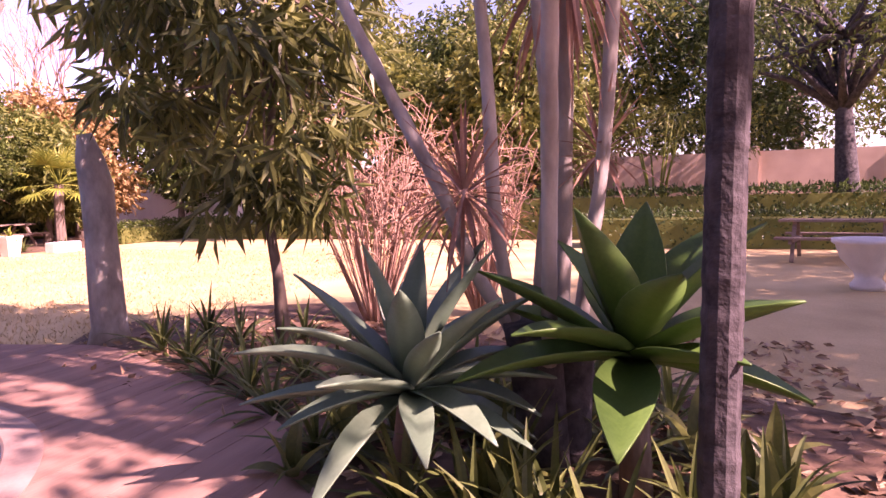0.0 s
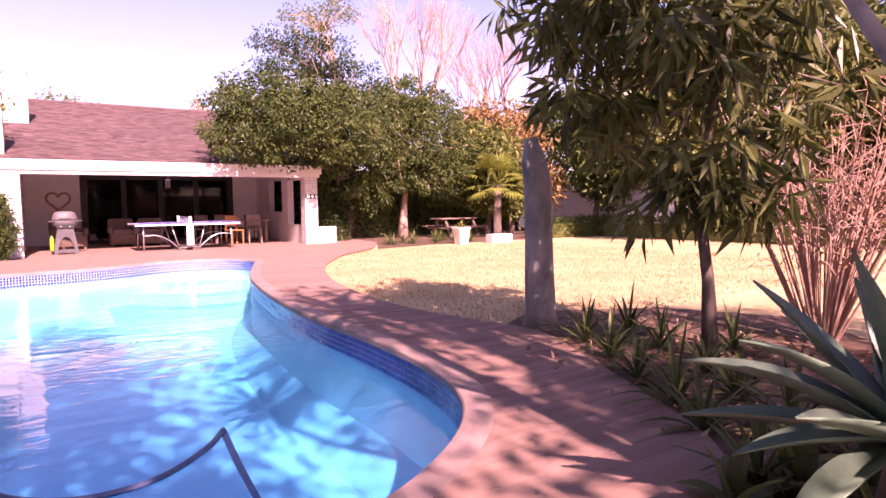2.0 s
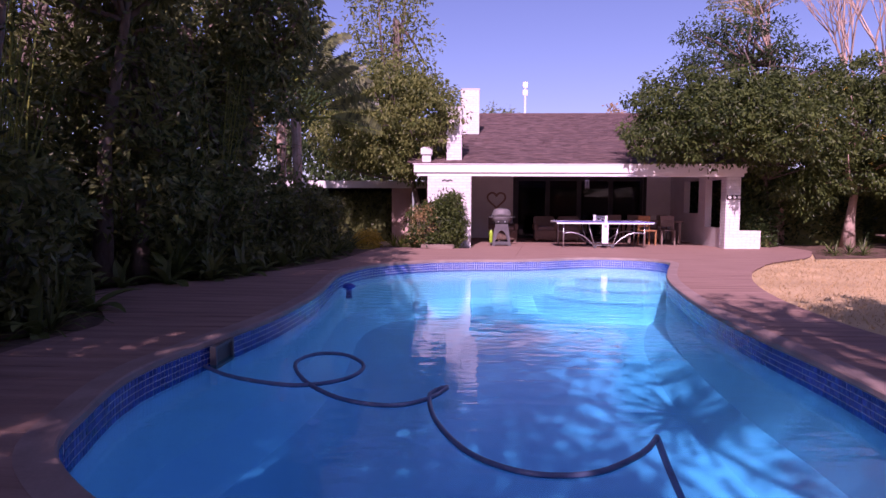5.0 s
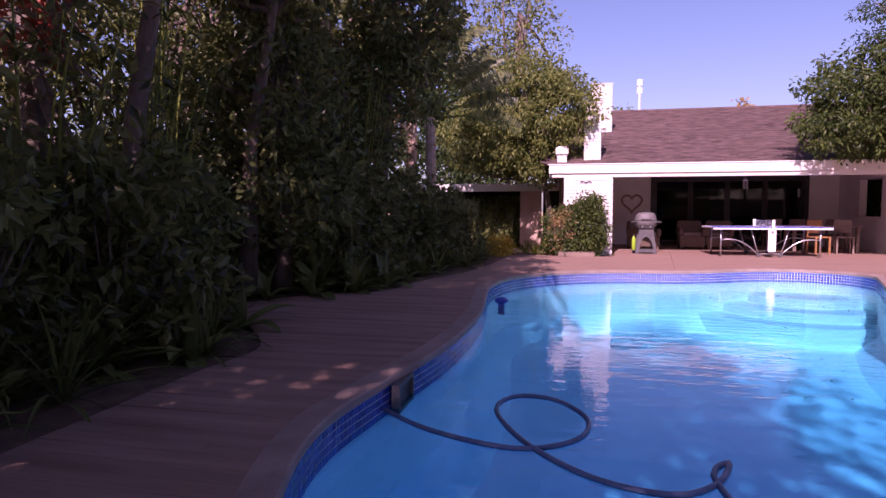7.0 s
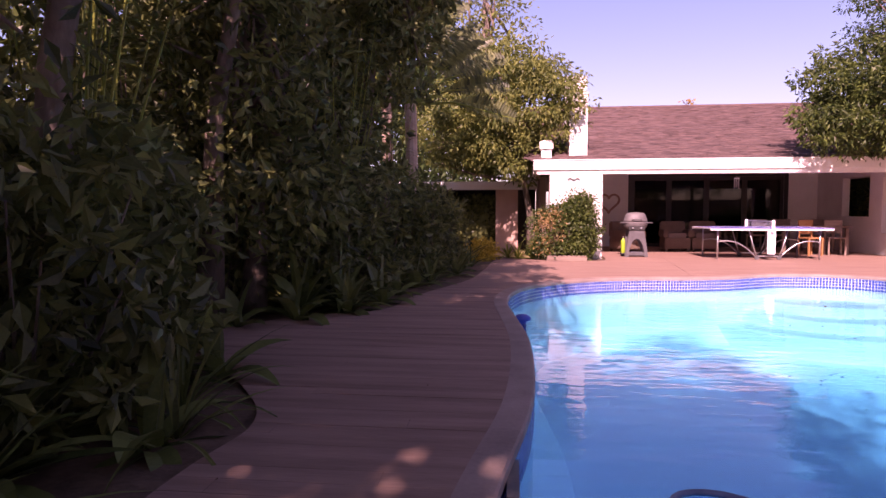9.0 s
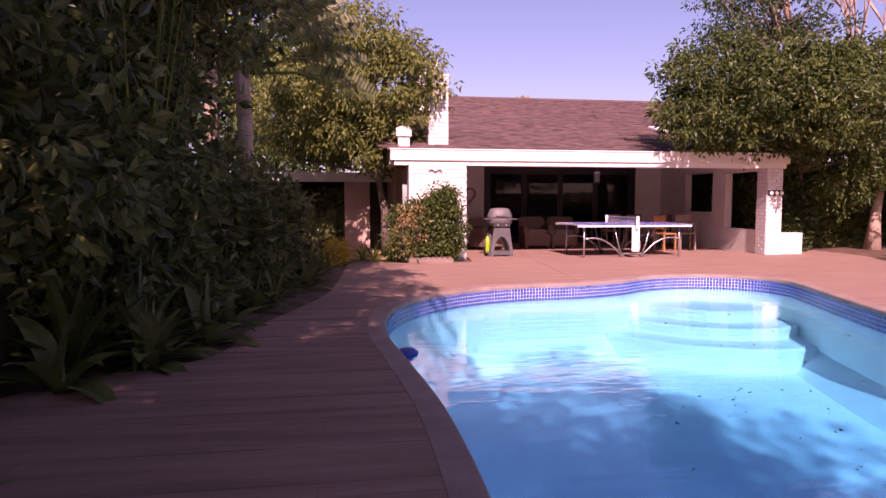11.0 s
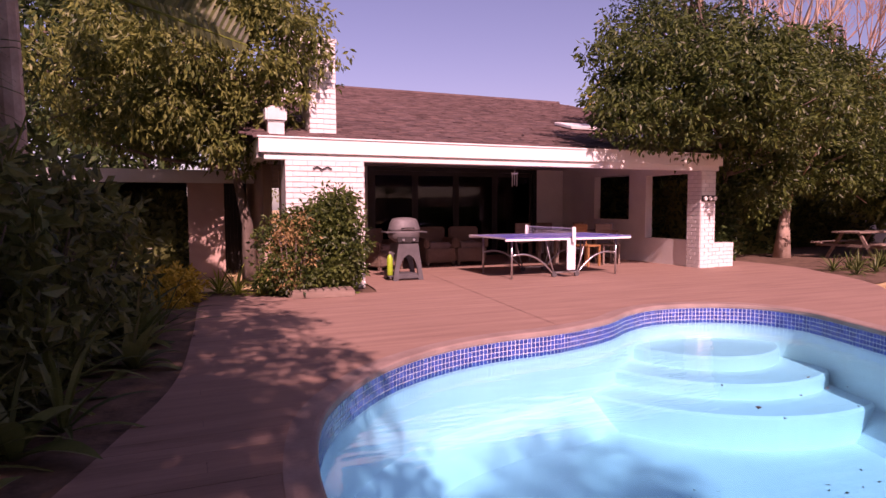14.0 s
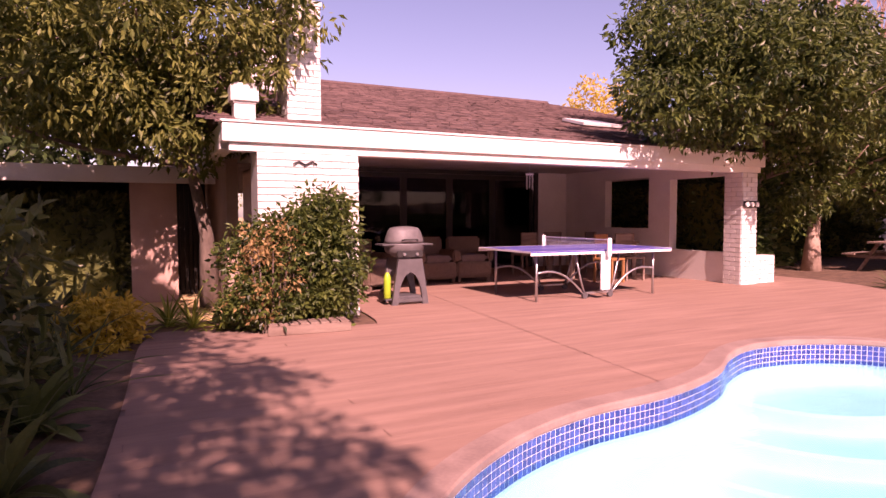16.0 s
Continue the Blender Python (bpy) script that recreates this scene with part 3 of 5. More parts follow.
each("interior_wall", ((-0.5, 8.7, BACK + 3.2, BACK + 3.3, 0, 2.4), (-0.5, -0.4, BACK + 0.2, BACK + 3.2, 0, 2.4), (8.6, 8.7, BACK + 0.2, BACK + 3.2, 0, 2.4), (-0.5, 8.7, BACK + 0.2, BACK + 3.2, 2.36, 2.4), (-0.5, 8.7, BACK + 0.2, BACK + 3.2, -0.05, 0.0),), M["pinkwall"], house)

# vent cowl on the flat corner of the roof
cowl = empty("roof_vent", "pale metal box vent on the roof corner", "vent", (-1.65, 21.35, 2.40))
part("duct", boxes((-0.13, 0.13, -0.13, 0.13, 0.02, 0.3), bevel=0.01), M["concrete"], cowl)
part("cowl", boxes((-0.17, 0.17, -0.17, 0.17, 0.3, 0.55), bevel=0.03), M["concrete"], cowl)
part("flashing", boxes((-0.2, 0.2, -0.2, 0.2, 0, 0.02)), M["concrete"], cowl)

# lean-to beside the house
shed = empty("lean_to", "flat-roofed lean-to with pink pillar in leaf shade", "shed", (0, 0, 0))
part("roof_slab", boxes((-7.5, -1.8, 23.35, 28, 1.86, 2.0)), M["concrete"], shed)
part("fascia", boxes((-7.5, -1.8, 23.28, 23.35, 1.78, 2.02), bevel=0.004), M["white"], shed)
part("pillar", boxes((-3.0, -2.35, 23.5, 24.0, -0.04, 1.86), bevel=0.01), M["pinkwall"], shed)
# the gloom under the slab is put into this wall's colour
each("back_wall", ((-7.5, -3.0, 25.0, 25.15, -0.04, 1.86), (-2.35, -1.8, 25.0, 25.15, -0.04, 1.86)), M["lean_to_shade"], shed)
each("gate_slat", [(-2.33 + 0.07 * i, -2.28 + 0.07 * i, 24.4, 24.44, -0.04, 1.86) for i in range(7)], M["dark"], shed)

# patio things
def table_tennis():
    t = empty("table_tennis_table", "blue folding table tennis table with net on the patio edge", "table", (2.16, 20.47, 0), 0)
    for x0, x1 in ((0, 1.365), (1.375, 2.74)):
        top = part("tabletop", boxes((x0, x1, 0, 1.525, 0.738, 0.76), bevel=0.003), M["bluetop"], t)
        each("edge_frame", ((x0, x1, 0.0, 0.02, 0.70, 0.738), (x0, x1, 1.505, 1.525, 0.70, 0.738),), M["line"], top)
        each("line", ((x0, x1, -0.002, 0.02, 0.7605, 0.762), (x0, x1, 1.505, 1.527, 0.7605, 0.762), (x0, x1, 0.76, 0.766, 0.7605, 0.762),), M["line"], top)
    each("line", ((-0.002, 0.02, 0.0, 1.525, 0.7605, 0.762), (2.72, 2.742, 0.0, 1.525, 0.7605, 0.762), (-0.003, 0.0, 0, 1.525, 0.735, 0.762), (2.74, 2.743, 0, 1.525, 0.735, 0.762),), M["line"], t)
    for y in (0.18, 1.34):
        for x in (0.22, 2.52):
            part("leg", tube(bmesh.new(), [(x, y, 0), (x, y, 0.74)], 0.02, 10), M["steel"], t, smooth=True)
        for sgn, c in ((1, 0.22), (-1, 2.52)):
            pts = [(c + sgn * 0.9 * u, y, 0.42 - 0.38 * u ** 2.2 + 0.06 * math.sin(u * math.pi)) for u in (i / 10 for i in range(11))]
            part("brace", tube(bmesh.new(), pts, 0.016, 8), M["steel"], t, smooth=True)
            part("strut", tube(bmesh.new(), [(1.37 - sgn * 0.25, y, 0.07), (1.37 - sgn * 0.33, y, 0.3), (1.37 - sgn * 0.45, y, 0.74)], 0.014, 8), M["steel"], t, smooth=True)
            w = part("castor", tube(bmesh.new(), [(1.37 - sgn * 0.25, y - 0.02, 0.05), (1.37 - sgn * 0.25, y + 0.02, 0.05)], 0.05, 14), M["plastic"], t)
    each("axle", ((1.1, 1.64, 0.17, 0.21, 0.07, 0.10), (1.1, 1.64, 1.32, 1.36, 0.07, 0.10),), M["steel"], t)
    for y in (-0.10, 1.60):
        part("net_post", boxes((1.335, 1.405, y, y + 0.03, 0.66, 0.94), bevel=0.006), M["line"], t)
    part("folding_bracket", boxes((1.28, 1.46, -0.02, 0.02, 0.14, 0.72), bevel=0.01), M["line"], t)
    net = bmesh.new()
    for i in range(41):
        y = -0.085 + 1.70 * i / 40
        box(net, 1.369, 1.371, y - 0.001, y + 0.001, 0.765, 0.91)
    for i in range(7):
        box(net, 1.369, 1.371, -0.085, 1.615, 0.765 + 0.02 * i, 0.767 + 0.02 * i)
    box(net, 1.364, 1.376, -0.085, 1.615, 0.905, 0.92)
    part("net", net, M["line"], t)


table_tennis()


def barbecue():
    g = empty("gas_barbecue", "grey domed gas barbecue on a moulded cart", "barbecue", (0.62, 21.5, 0), 0)
    for y, nm in ((-0.24, "front_panel"), (0.18, "back_panel")):
        bm = bmesh.new()
        for sg in (-1, 1):
            rows = []
            for k in range(15):
                z = 0.66 * k / 14
                hole = 0.19 * math.sqrt(max(0.0, 1 - (z / 0.46) ** 2)) if z < 0.46 else 0.0
                out = 0.285 - 0.10 * z / 0.66
                rows.append([bm.verts.new((sg * q, yy, z)) for yy in (y, y + 0.05) for q in (hole, out)])
            for a, b in zip(rows, rows[1:]):
                for p, q in ((0, 1), (1, 3), (3, 2), (2, 0)):
                    bm.faces.new((a[p], a[q], b[q], b[p]))
        bmesh.ops.remove_doubles(bm, verts=bm.verts[:], dist=0.0005)
        bmesh.ops.recalc_face_normals(bm, faces=bm.faces[:])
        part(nm, bm, M["plastic"], g, "grey moulded panel with an arched opening")
    part("foot_bar", boxes((-0.27, 0.27, -0.235, -0.195, 0.03, 0.09), bevel=0.01), M["plastic"], g)
    part("shelf", boxes((-0.2, 0.2, -0.19, 0.18, 0.08, 0.12), bevel=0.01), M["plastic"], g)
    body = bmesh.new()
    lathe(body, [(0.16, 0.68), (0.29, 0.76), (0.31, 0.86), (0.31, 0.88)], 24, Matrix.Diagonal((1, 0.75, 1, 1)))
    part("firebox", body, M["grey"], g, smooth=True)
    lid = part("lid", lathe(bmesh.new(), [(0.30, 0.885), (0.295, 0.93), (0.255, 1.05), (0.215, 1.105), (0.12, 1.125), (0.02, 1.13)], 24, Matrix.Diagonal((1, 0.75, 1, 1))), M["grey"], g, "domed grey lid", smooth=True)
    part("lid_handle", tube(bmesh.new(), [(-0.12, -0.22, 0.93), (-0.1, -0.27, 0.94), (0.1, -0.27, 0.94), (0.12, -0.22, 0.93)], 0.012), M["dark"], lid)
    for s in (-1, 1):
        part("side_shelf", boxes((0.30 * s - 0.10, 0.30 * s + 0.10, -0.17, 0.17, 0.85, 0.875), bevel=0.01), M["plastic"], g)
    part("control_panel", boxes((-0.2, 0.2, -0.235, -0.2, 0.68, 0.78), bevel=0.008), M["dark"], g)
    for x in (-0.1, 0.1):
        part("knob", tube(bmesh.new(), [(x, -0.235, 0.73), (x, -0.265, 0.73)], 0.022, 12), M["steel"], g)
    part("wheel", tube(bmesh.new(), [(-0.33, 0.1, 0.1), (-0.28, 0.1, 0.1)], 0.1, 18), M["dark"], g)
    b = part("gas_bottle", lathe(bmesh.new(), [(0.04, 0.09), (0.052, 0.11), (0.052, 0.40), (0.03, 0.45), (0.02, 0.47)], 18, pose(-0.315, -0.12, 0)), M["lime_plastic"], g, "slim lime green gas bottle", smooth=True)
    part("valve", tube(bmesh.new(), [(-0.315, -0.12, 0.46), (-0.315, -0.12, 0.52)], 0.014), M["steel"], b)
    part("bracket", boxes((-0.36, -0.19, -0.17, -0.06, 0.07, 0.09)), M["plastic"], g)


barbecue()


def armchair(x, y, rz, label):
    c = empty("wicker_armchair", label, "chair", (x, y, 0), rz, group="patio seats")
    part("seat", boxes((-0.36, 0.36, -0.36, 0.36, 0.08, 0.40), bevel=0.03), M["wicker"], c)
    part("cushion", boxes((-0.28, 0.28, -0.33, 0.28, 0.40, 0.52), bevel=0.04), M["cloth"], c)
    part("backrest", boxes((-0.36, 0.36, 0.28, 0.40, 0.40, 0.86), bevel=0.04), M["wicker"], c)
    for s in (-1, 1):
        part("armrest", boxes((0.34 * s - 0.06, 0.34 * s + 0.06, -0.36, 0.30, 0.40, 0.62), bevel=0.03), M["wicker"], c)
        for yy in (-0.3, 0.32):
            part("leg", boxes((0.3 * s - 0.03, 0.3 * s + 0.03, yy - 0.03, yy + 0.03, 0, 0.08)), M["wicker"], c)
    return c


armchair(0.75, 23.4, 25, "wicker armchair with pale cushion in patio shade")
armchair(2.2, 23.9, 0, "wicker armchair with pale cushion in patio shade")
armchair(3.0, 23.9, -8, "wicker armchair with pale cushion in patio shade")


def dining_chair(x, y, rz, wood, label):
    c = empty("dining_chair", label, "chair", (x, y, 0), rz, group="patio dining chairs")
    part("seat", boxes((-0.22, 0.22, -0.22, 0.22, 0.43, 0.47), bevel=0.01), wood, c)
    for sx in (-0.19, 0.19):
        part("leg", boxes((sx - 0.02, sx + 0.02, -0.21, -0.17, 0, 0.43)), wood, c)
        part("leg", boxes((sx - 0.02, sx + 0.02, 0.17, 0.21, 0, 0.92)), wood, c)
    part("backrest", boxes((-0.17, 0.17, 0.18, 0.20, 0.56, 0.92), bevel=0.006), wood, c)


for x, y, r in ((5.2, 22.3, 15), (5.9, 22.5, -10), (4.6, 24.3, 180), (5.3, 24.4, 170), (6.1, 24.2, 200)):
    first = y < 22.4
    dining_chair(x, y, r, M["oak" if first else "oldwood"], "orange-brown wooden dining chair on the patio" if first else "dark wooden dining chair in patio shade")
dt = empty("dining_table", "dark wooden dining table with pale cloth on patio", "table", (5.6, 23.3, 0))
part("tabletop", boxes((-0.9, 0.9, -0.45, 0.45, 0.70, 0.75), bevel=0.008), M["oldwood"], dt)
for sx in (-0.8, 0.8):
    for sy in (-0.38, 0.38):
        part("leg", boxes((sx - 0.04, sx + 0.04, sy - 0.04, sy + 0.04, 0, 0.70)), M["oldwood"], dt)

# heart wreath on the back wall
hp = []
for i in range(41):
    a = 2 * math.pi * i / 40
    hp.append((0.62 + 0.021 * 16 * math.sin(a) ** 3, BACK - 0.04, 1.45 + 0.021 * (13 * math.cos(a) - 5 * math.cos(2 * a) - 2 * math.cos(3 * a) - math.cos(4 * a))))
tagged(part("heart_wreath", tube(bmesh.new(), hp, 0.035, 7), M["twig"]), "heart-shaped dry twig wreath on the white wall", "wreath")
# wind chime under the beam
wc = empty("wind_chime", "pale hanging wind chime below the patio beam", "wind chime", (3.3, 22.2, 1.72))
part("cord", tube(bmesh.new(), [(0, 0, 0.3), (0, 0, 0.65)], 0.004, 6), M["line"], wc)
part("disc", lathe(bmesh.new(), [(0.07, 0.27), (0.07, 0.30)], 14), M["line"], wc)
for i in range(6):
    a = math.pi * i / 3
    part("tube", tube(bmesh.new(), [(0.055 * math.cos(a), 0.055 * math.sin(a), 0.27), (0.055 * math.cos(a), 0.055 * math.sin(a), 0.02 + 0.03 * (i % 3))], 0.009, 8), M["steel"], wc)
# three pots on a rail on the pier
rail = empty("wall_pot_rail", "row of three small dark pots on the brick pier", "wall ornament", (7.22, 20.81, 1.42))
part("rail", boxes((-0.2, 0.2, -0.02, 0.0, 0.0, 0.12), bevel=0.005), M["dark"], rail)
for x in (-0.13, 0, 0.13):
    part("pot", tube(bmesh.new(), [(x, -0.025, 0.06), (x, -0.05, 0.06)], 0.045, 14), M["concrete"], rail)
tagged(part("wall_ornament", tube(bmesh.new(), [(-1.15, 20.79, 1.93), (-1.08, 20.79, 1.96), (-1.0, 20.79, 1.92), (-0.92, 20.79, 1.96), (-0.85, 20.79, 1.93)], 0.012, 8), M["dark"]), "small dark iron scroll on the fireplace wall", "wall ornament")
# slatted timber step at the bush
sl = empty("timber_step", "low weathered slatted timber step beside the bush", "step", (-1.22, 19.85, 0), -4)
part("front_rail", boxes((-0.45, 0.45, -0.15, -0.12, 0.0, 0.10), bevel=0.006), M["oldwood"], sl)
part("back_rail", boxes((-0.45, 0.45, 0.12, 0.15, 0.0, 0.10), bevel=0.006), M["oldwood"], sl)
for k in range(8):
    part("slat", boxes((-0.44 + 0.111 * k, -0.345 + 0.111 * k, -0.14, 0.14, 0.10, 0.12), bevel=0.004), M["oldwood"], sl)

# pool things
HOSE = spline([(-2.52, 7.72), (-2.1, 7.38), (-1.55, 7.19), (-1.2, 7.4), (-1.13, 7.8), (-1.36, 8.18), (-1.64, 8.2), (-1.74, 7.86), (-1.5, 7.3), (-1.12, 6.88), (-0.74, 6.76), (-0.5, 6.94), (-0.38, 7.23), (-0.5, 7.04), (-0.43, 6.5), (-0.24, 6.02), (-0.03, 5.79), (0.2, 5.7), (0.48, 5.76), (0.77, 6.03), (0.92, 6.28)], False, 0.06)
hose = part("pool_hose", tube(bmesh.new(), [(p.x, p.y, WATER + 0.005) for p in HOSE], 0.017, 8), M["hose"], smooth=True)
tagged(hose, "dark ribbed cleaner hose floating in loops on the water", "hose")
sub = [(0.92, 6.28, WATER), (0.98, 6.1, -0.42), (1.1, 5.7, -0.75), (1.2, 5.1, -1.05)]
tagged(part("pool_hose", tube(bmesh.new(), [tuple(p) for p in spline(sub, False, 0.08)], 0.022, 8), M["hose"], smooth=True), "dark cleaner hose leading down under water", "hose")
sk = empty("skimmer", "grey skimmer mouth set in the tiled pool side", "skimmer", (-2.44, 7.95, -0.15))
part("frame", boxes((-0.02, 0.035, -0.2, 0.2, -0.10, -0.075), (-0.02, 0.035, -0.2, 0.2, 0.075, 0.10), (-0.02, 0.035, -0.2, -0.17, -0.075, 0.075), (-0.02, 0.035, 0.17, 0.2, -0.075, 0.075)), M["plastic"], sk)
part("mouth", boxes((-0.02, 0.012, -0.17, 0.17, -0.075, 0.075)), M["dark"], sk)
fl = empty("chlorine_float", "blue floating chlorine dispenser at the pool side", "float", (-2.33, 13.05, WATER))
part("body", lathe(bmesh.new(), [(0.05, -0.2), (0.05, -0.02), (0.10, -0.015), (0.11, 0.02), (0.07, 0.05), (0.03, 0.06)], 16), M["bluefloat"], fl, smooth=True)

# specks of leaf lying on the pool floor and floating
n = 120
px, py = RNG.normal(2.0, 0.9, n), RNG.normal(14.2, 1.3, n)
sel = np.array([len(c) >= 2 and c[0] + 0.5 < x < c[-1] - 0.5 for x, c in zip(px, [crossings(POOL, y, True) for y in py])]) & (py < 15.0)
pz = np.where(RNG.random(n) < 0.2, WATER + 0.004, -1.14)
q = np.stack([px, py, pz], axis=1)[sel]
tagged(leaves("sunken_leaves", q, RNG.normal(size=q.shape) * np.array([1, 1, 0.03]), 0.045, 0.02, M["bark"]), "small dark leaves lying on the pool floor", "leaf litter", kind="stuff")


# ---- near planting by the start of the walk ----
rn = random.Random(5)


def agave(base, stem, heart, n, length, width, material, label, lo=8, hi=105, bend=0.55):
    a = empty("agave", label, "agave", base)
    h = Vector(heart) - Vector(base)
    part("stem", tube(bmesh.new(), [(0, 0, -0.05), tuple(h * 0.5 + Vector((0.03, 0, 0))), tuple(h)], [stem * 1.2, stem, stem * 0.8], 10), M["bark"], a, smooth=True)
    rr = random.Random(int(length * 1000))
    for i in range(n):
        bm = bmesh.new()
        az = i * 2.39996 + rr.uniform(-0.2, 0.2)
        el = radians(lo + (hi - lo) * (i / (n - 1)) ** 0.75 + rr.uniform(-6, 6))
        way = Vector((math.cos(az) * math.sin(el), math.sin(az) * math.sin(el), math.cos(el)))
        upv = Vector((-math.cos(az) * math.cos(el), -math.sin(az) * math.cos(el), math.sin(el)))
        blade(bm, h + way * 0.02, way, upv, length * rr.uniform(0.8, 1.1), width * rr.uniform(0.85, 1.15), bend * rr.uniform(0.2, 1.5), 0.5, 10, 0.42)
        thicken(bm, 0.006)
        part("leaf", bm, material, a, smooth=True)
    return a


agave((2.45, 3.25, -0.03), 0.06, (2.28, 3.12, 0.42), 32, 0.66, 0.13, M["agave"], "blue-grey agave rosette on a short stem in mulch", hi=100, bend=0.5)
agave((2.55, 2.25, -0.03), 0.06, (2.45, 2.26, 0.58), 19, 0.66, 0.2, M["agave_green"], "large bright green agave with broad backlit leaves", lo=16, hi=98, bend=0.3)


def dracaena(label, base, stems, heads):
    d = empty("dracaena", label, "dracaena", base)
    b = Vector(base)
    for pts, r in stems:
        part("stem", tube(bmesh.new(), [tuple(Vector(p) - b) for p in spline(pts, False, 0.12)], [r * (1 - 0.25 * i / 40) * rn.uniform(0.93, 1.07) for i in range(len(spline(pts, False, 0.12)))], 9), M["darkbark" if r > 0.09 else "greybark"], d, smooth=True)
    for c, n, ln, w, lo, hi, bend in heads:
        bm = bmesh.new()
        rosette(bm, Vector(c) - b, n, ln, w, bend, lo, hi, rn, 0.2, 5, 0.6)
        part("leaf_head", bm, M["drac"], d)
    return d


dracaena("multi-stemmed dracaena with grey stems and reddish leaf heads", (2.75, 2.72, -0.03), [
    ([(2.76, 2.66, -0.05), (2.74, 2.68, 0.3), (2.70, 2.72, 0.66)], 0.12),
    ([(2.84, 2.56, -0.05), (2.84, 2.56, 0.3), (2.86, 2.54, 0.6)], 0.10),
    ([(2.55, 2.6, 0.5), (2.1, 2.5, 2.0), (1.45, 2.35, 3.6), (1.15, 2.3, 4.7)], 0.034),
    ([(2.75, 2.72, -0.05), (2.72, 2.76, 0.5), (2.6, 2.95, 0.9), (2.55, 3.05, 1.2), (2.75, 3.65, 2.2), (2.95, 4.3, 3.4)], 0.034),
    ([(2.72, 2.70, -0.05), (2.70, 2.78, 0.6), (2.68, 2.86, 1.1), (2.70, 2.9, 1.8), (2.74, 3.02, 3.0), (2.75, 3.1, 4.2)], 0.034),
    ([(2.8, 2.70, -0.05), (2.82, 2.70, 0.7), (2.8, 2.64, 1.4), (2.8, 2.7, 2.3), (2.8, 2.76, 4.4)], 0.034),
    ([(2.9, 2.6, -0.05), (2.92, 2.5, 0.8), (2.95, 2.42, 1.4), (3.0, 2.36, 2.6), (3.0, 2.34, 4.2)], 0.036),
    ([(3.0, 2.66, -0.05), (3.05, 2.62, 1.0), (3.05, 2.6, 2.4), (3.05, 2.6, 4.0)], 0.042)],
    [((1.15, 2.3, 4.75), 80, 0.75, 0.05, 5, 140, 0.6), ((2.6, 2.98, 1.22), 60, 0.42, 0.022, 5, 150, 0.5), ((2.95, 4.3, 3.4), 60, 0.6, 0.035, 5, 130, 0.7), ((2.75, 3.1, 4.2), 70, 0.65, 0.035, 5, 140, 0.7), ((2.8, 2.76, 4.4), 70, 0.65, 0.035, 5, 140, 0.7), ((3.0, 2.34, 4.2), 70, 0.65, 0.035, 5, 140, 0.7), ((3.05, 2.6, 2.35), 50, 0.7, 0.03, 100, 170, 0.8), ((3.1, 2.45, 1.4), 36, 0.36, 0.02, 5, 130, 0.5)])

# dark scaly trunk close by
dk = empty("palm_tree", "tall slender palm with dark scaly lichen-spotted trunk", "palm", (2.0, 1.965, -0.03))
bm = bmesh.new()
pts, rad = [], []
z = 0.0
while z < 5.6:
    for dz, r in ((0.0, 0.061), (0.05, 0.059), (0.08, 0.062)):
        pts.append((0.02 * math.sin(z), 0.02 * math.cos(z * 0.7) - 0.02 * z * 0.2, z + dz))
        rad.append(r * rn.uniform(0.95, 1.06))
    z += rn.uniform(0.10, 0.16)
part("trunk", tube(bm, pts, rad, 12), M["darkbark"], dk)
bm = bmesh.new()
rosette(bm, (0, -0.02, 5.6), 26, 1.5, 0.10, 1.2, 10, 120, rn, 0.3, 8, 0.5)
part("crown", bm, M["leaf_dark"], dk)

# bare pale post-like stump
st = empty("tree_stump", "tall bare pale grey dead trunk beside the deck", "tree stump", (4.1, 6.85, -0.03))
pts = [(0, 0, -0.02), (0.01, 0, 0.15), (0.0, 0.01, 0.5), (-0.01, 0.01, 1.0), (-0.02, 0.02, 1.4), (-0.05, 0.03, 1.62), (-0.10, 0.04, 1.85)]
bm = tube(bmesh.new(), pts, [0.19, 0.155, 0.14, 0.135, 0.135, 0.12, 0.06], 16)
for v in bm.verts:
    v.co += Vector((noise.noise(v.co * 4), noise.noise(v.co * 4 + Vector((9, 0, 0))), 0)) * 0.02
part("trunk", bm, M["greybark"], st, smooth=True)

# long-leaved dark tree beside it
tree("small dark tree with long drooping leaves over the bed", (4.25, 5.1, -0.03), [(4.25, 5.1, -0.1), (4.22, 5.12, 0.6), (4.2, 5.2, 1.2), (4.3, 5.15, 2.0), (4.3, 5.2, 3.0)], 0.055,
     [((4.15, 5.45, 2.1), (0.7, 0.95, 0.85)), ((4.15, 5.4, 3.2), (0.9, 1.15, 0.9)), ((4.1, 6.1, 2.5), (0.6, 0.6, 0.65)), ((4.1, 6.5, 3.2), (0.7, 0.7, 0.6)), ((4.5, 4.7, 2.2), (0.5, 0.5, 0.6)), ((4.2, 5.0, 1.45), (0.42, 0.45, 0.4)), ((4.2, 5.4, 1.35), (0.35, 0.4, 0.3))], 160, 26, 0.20, 0.26, 0.055, M["leaf_shade"], M["bark"], droop=1.0, limbs=26)


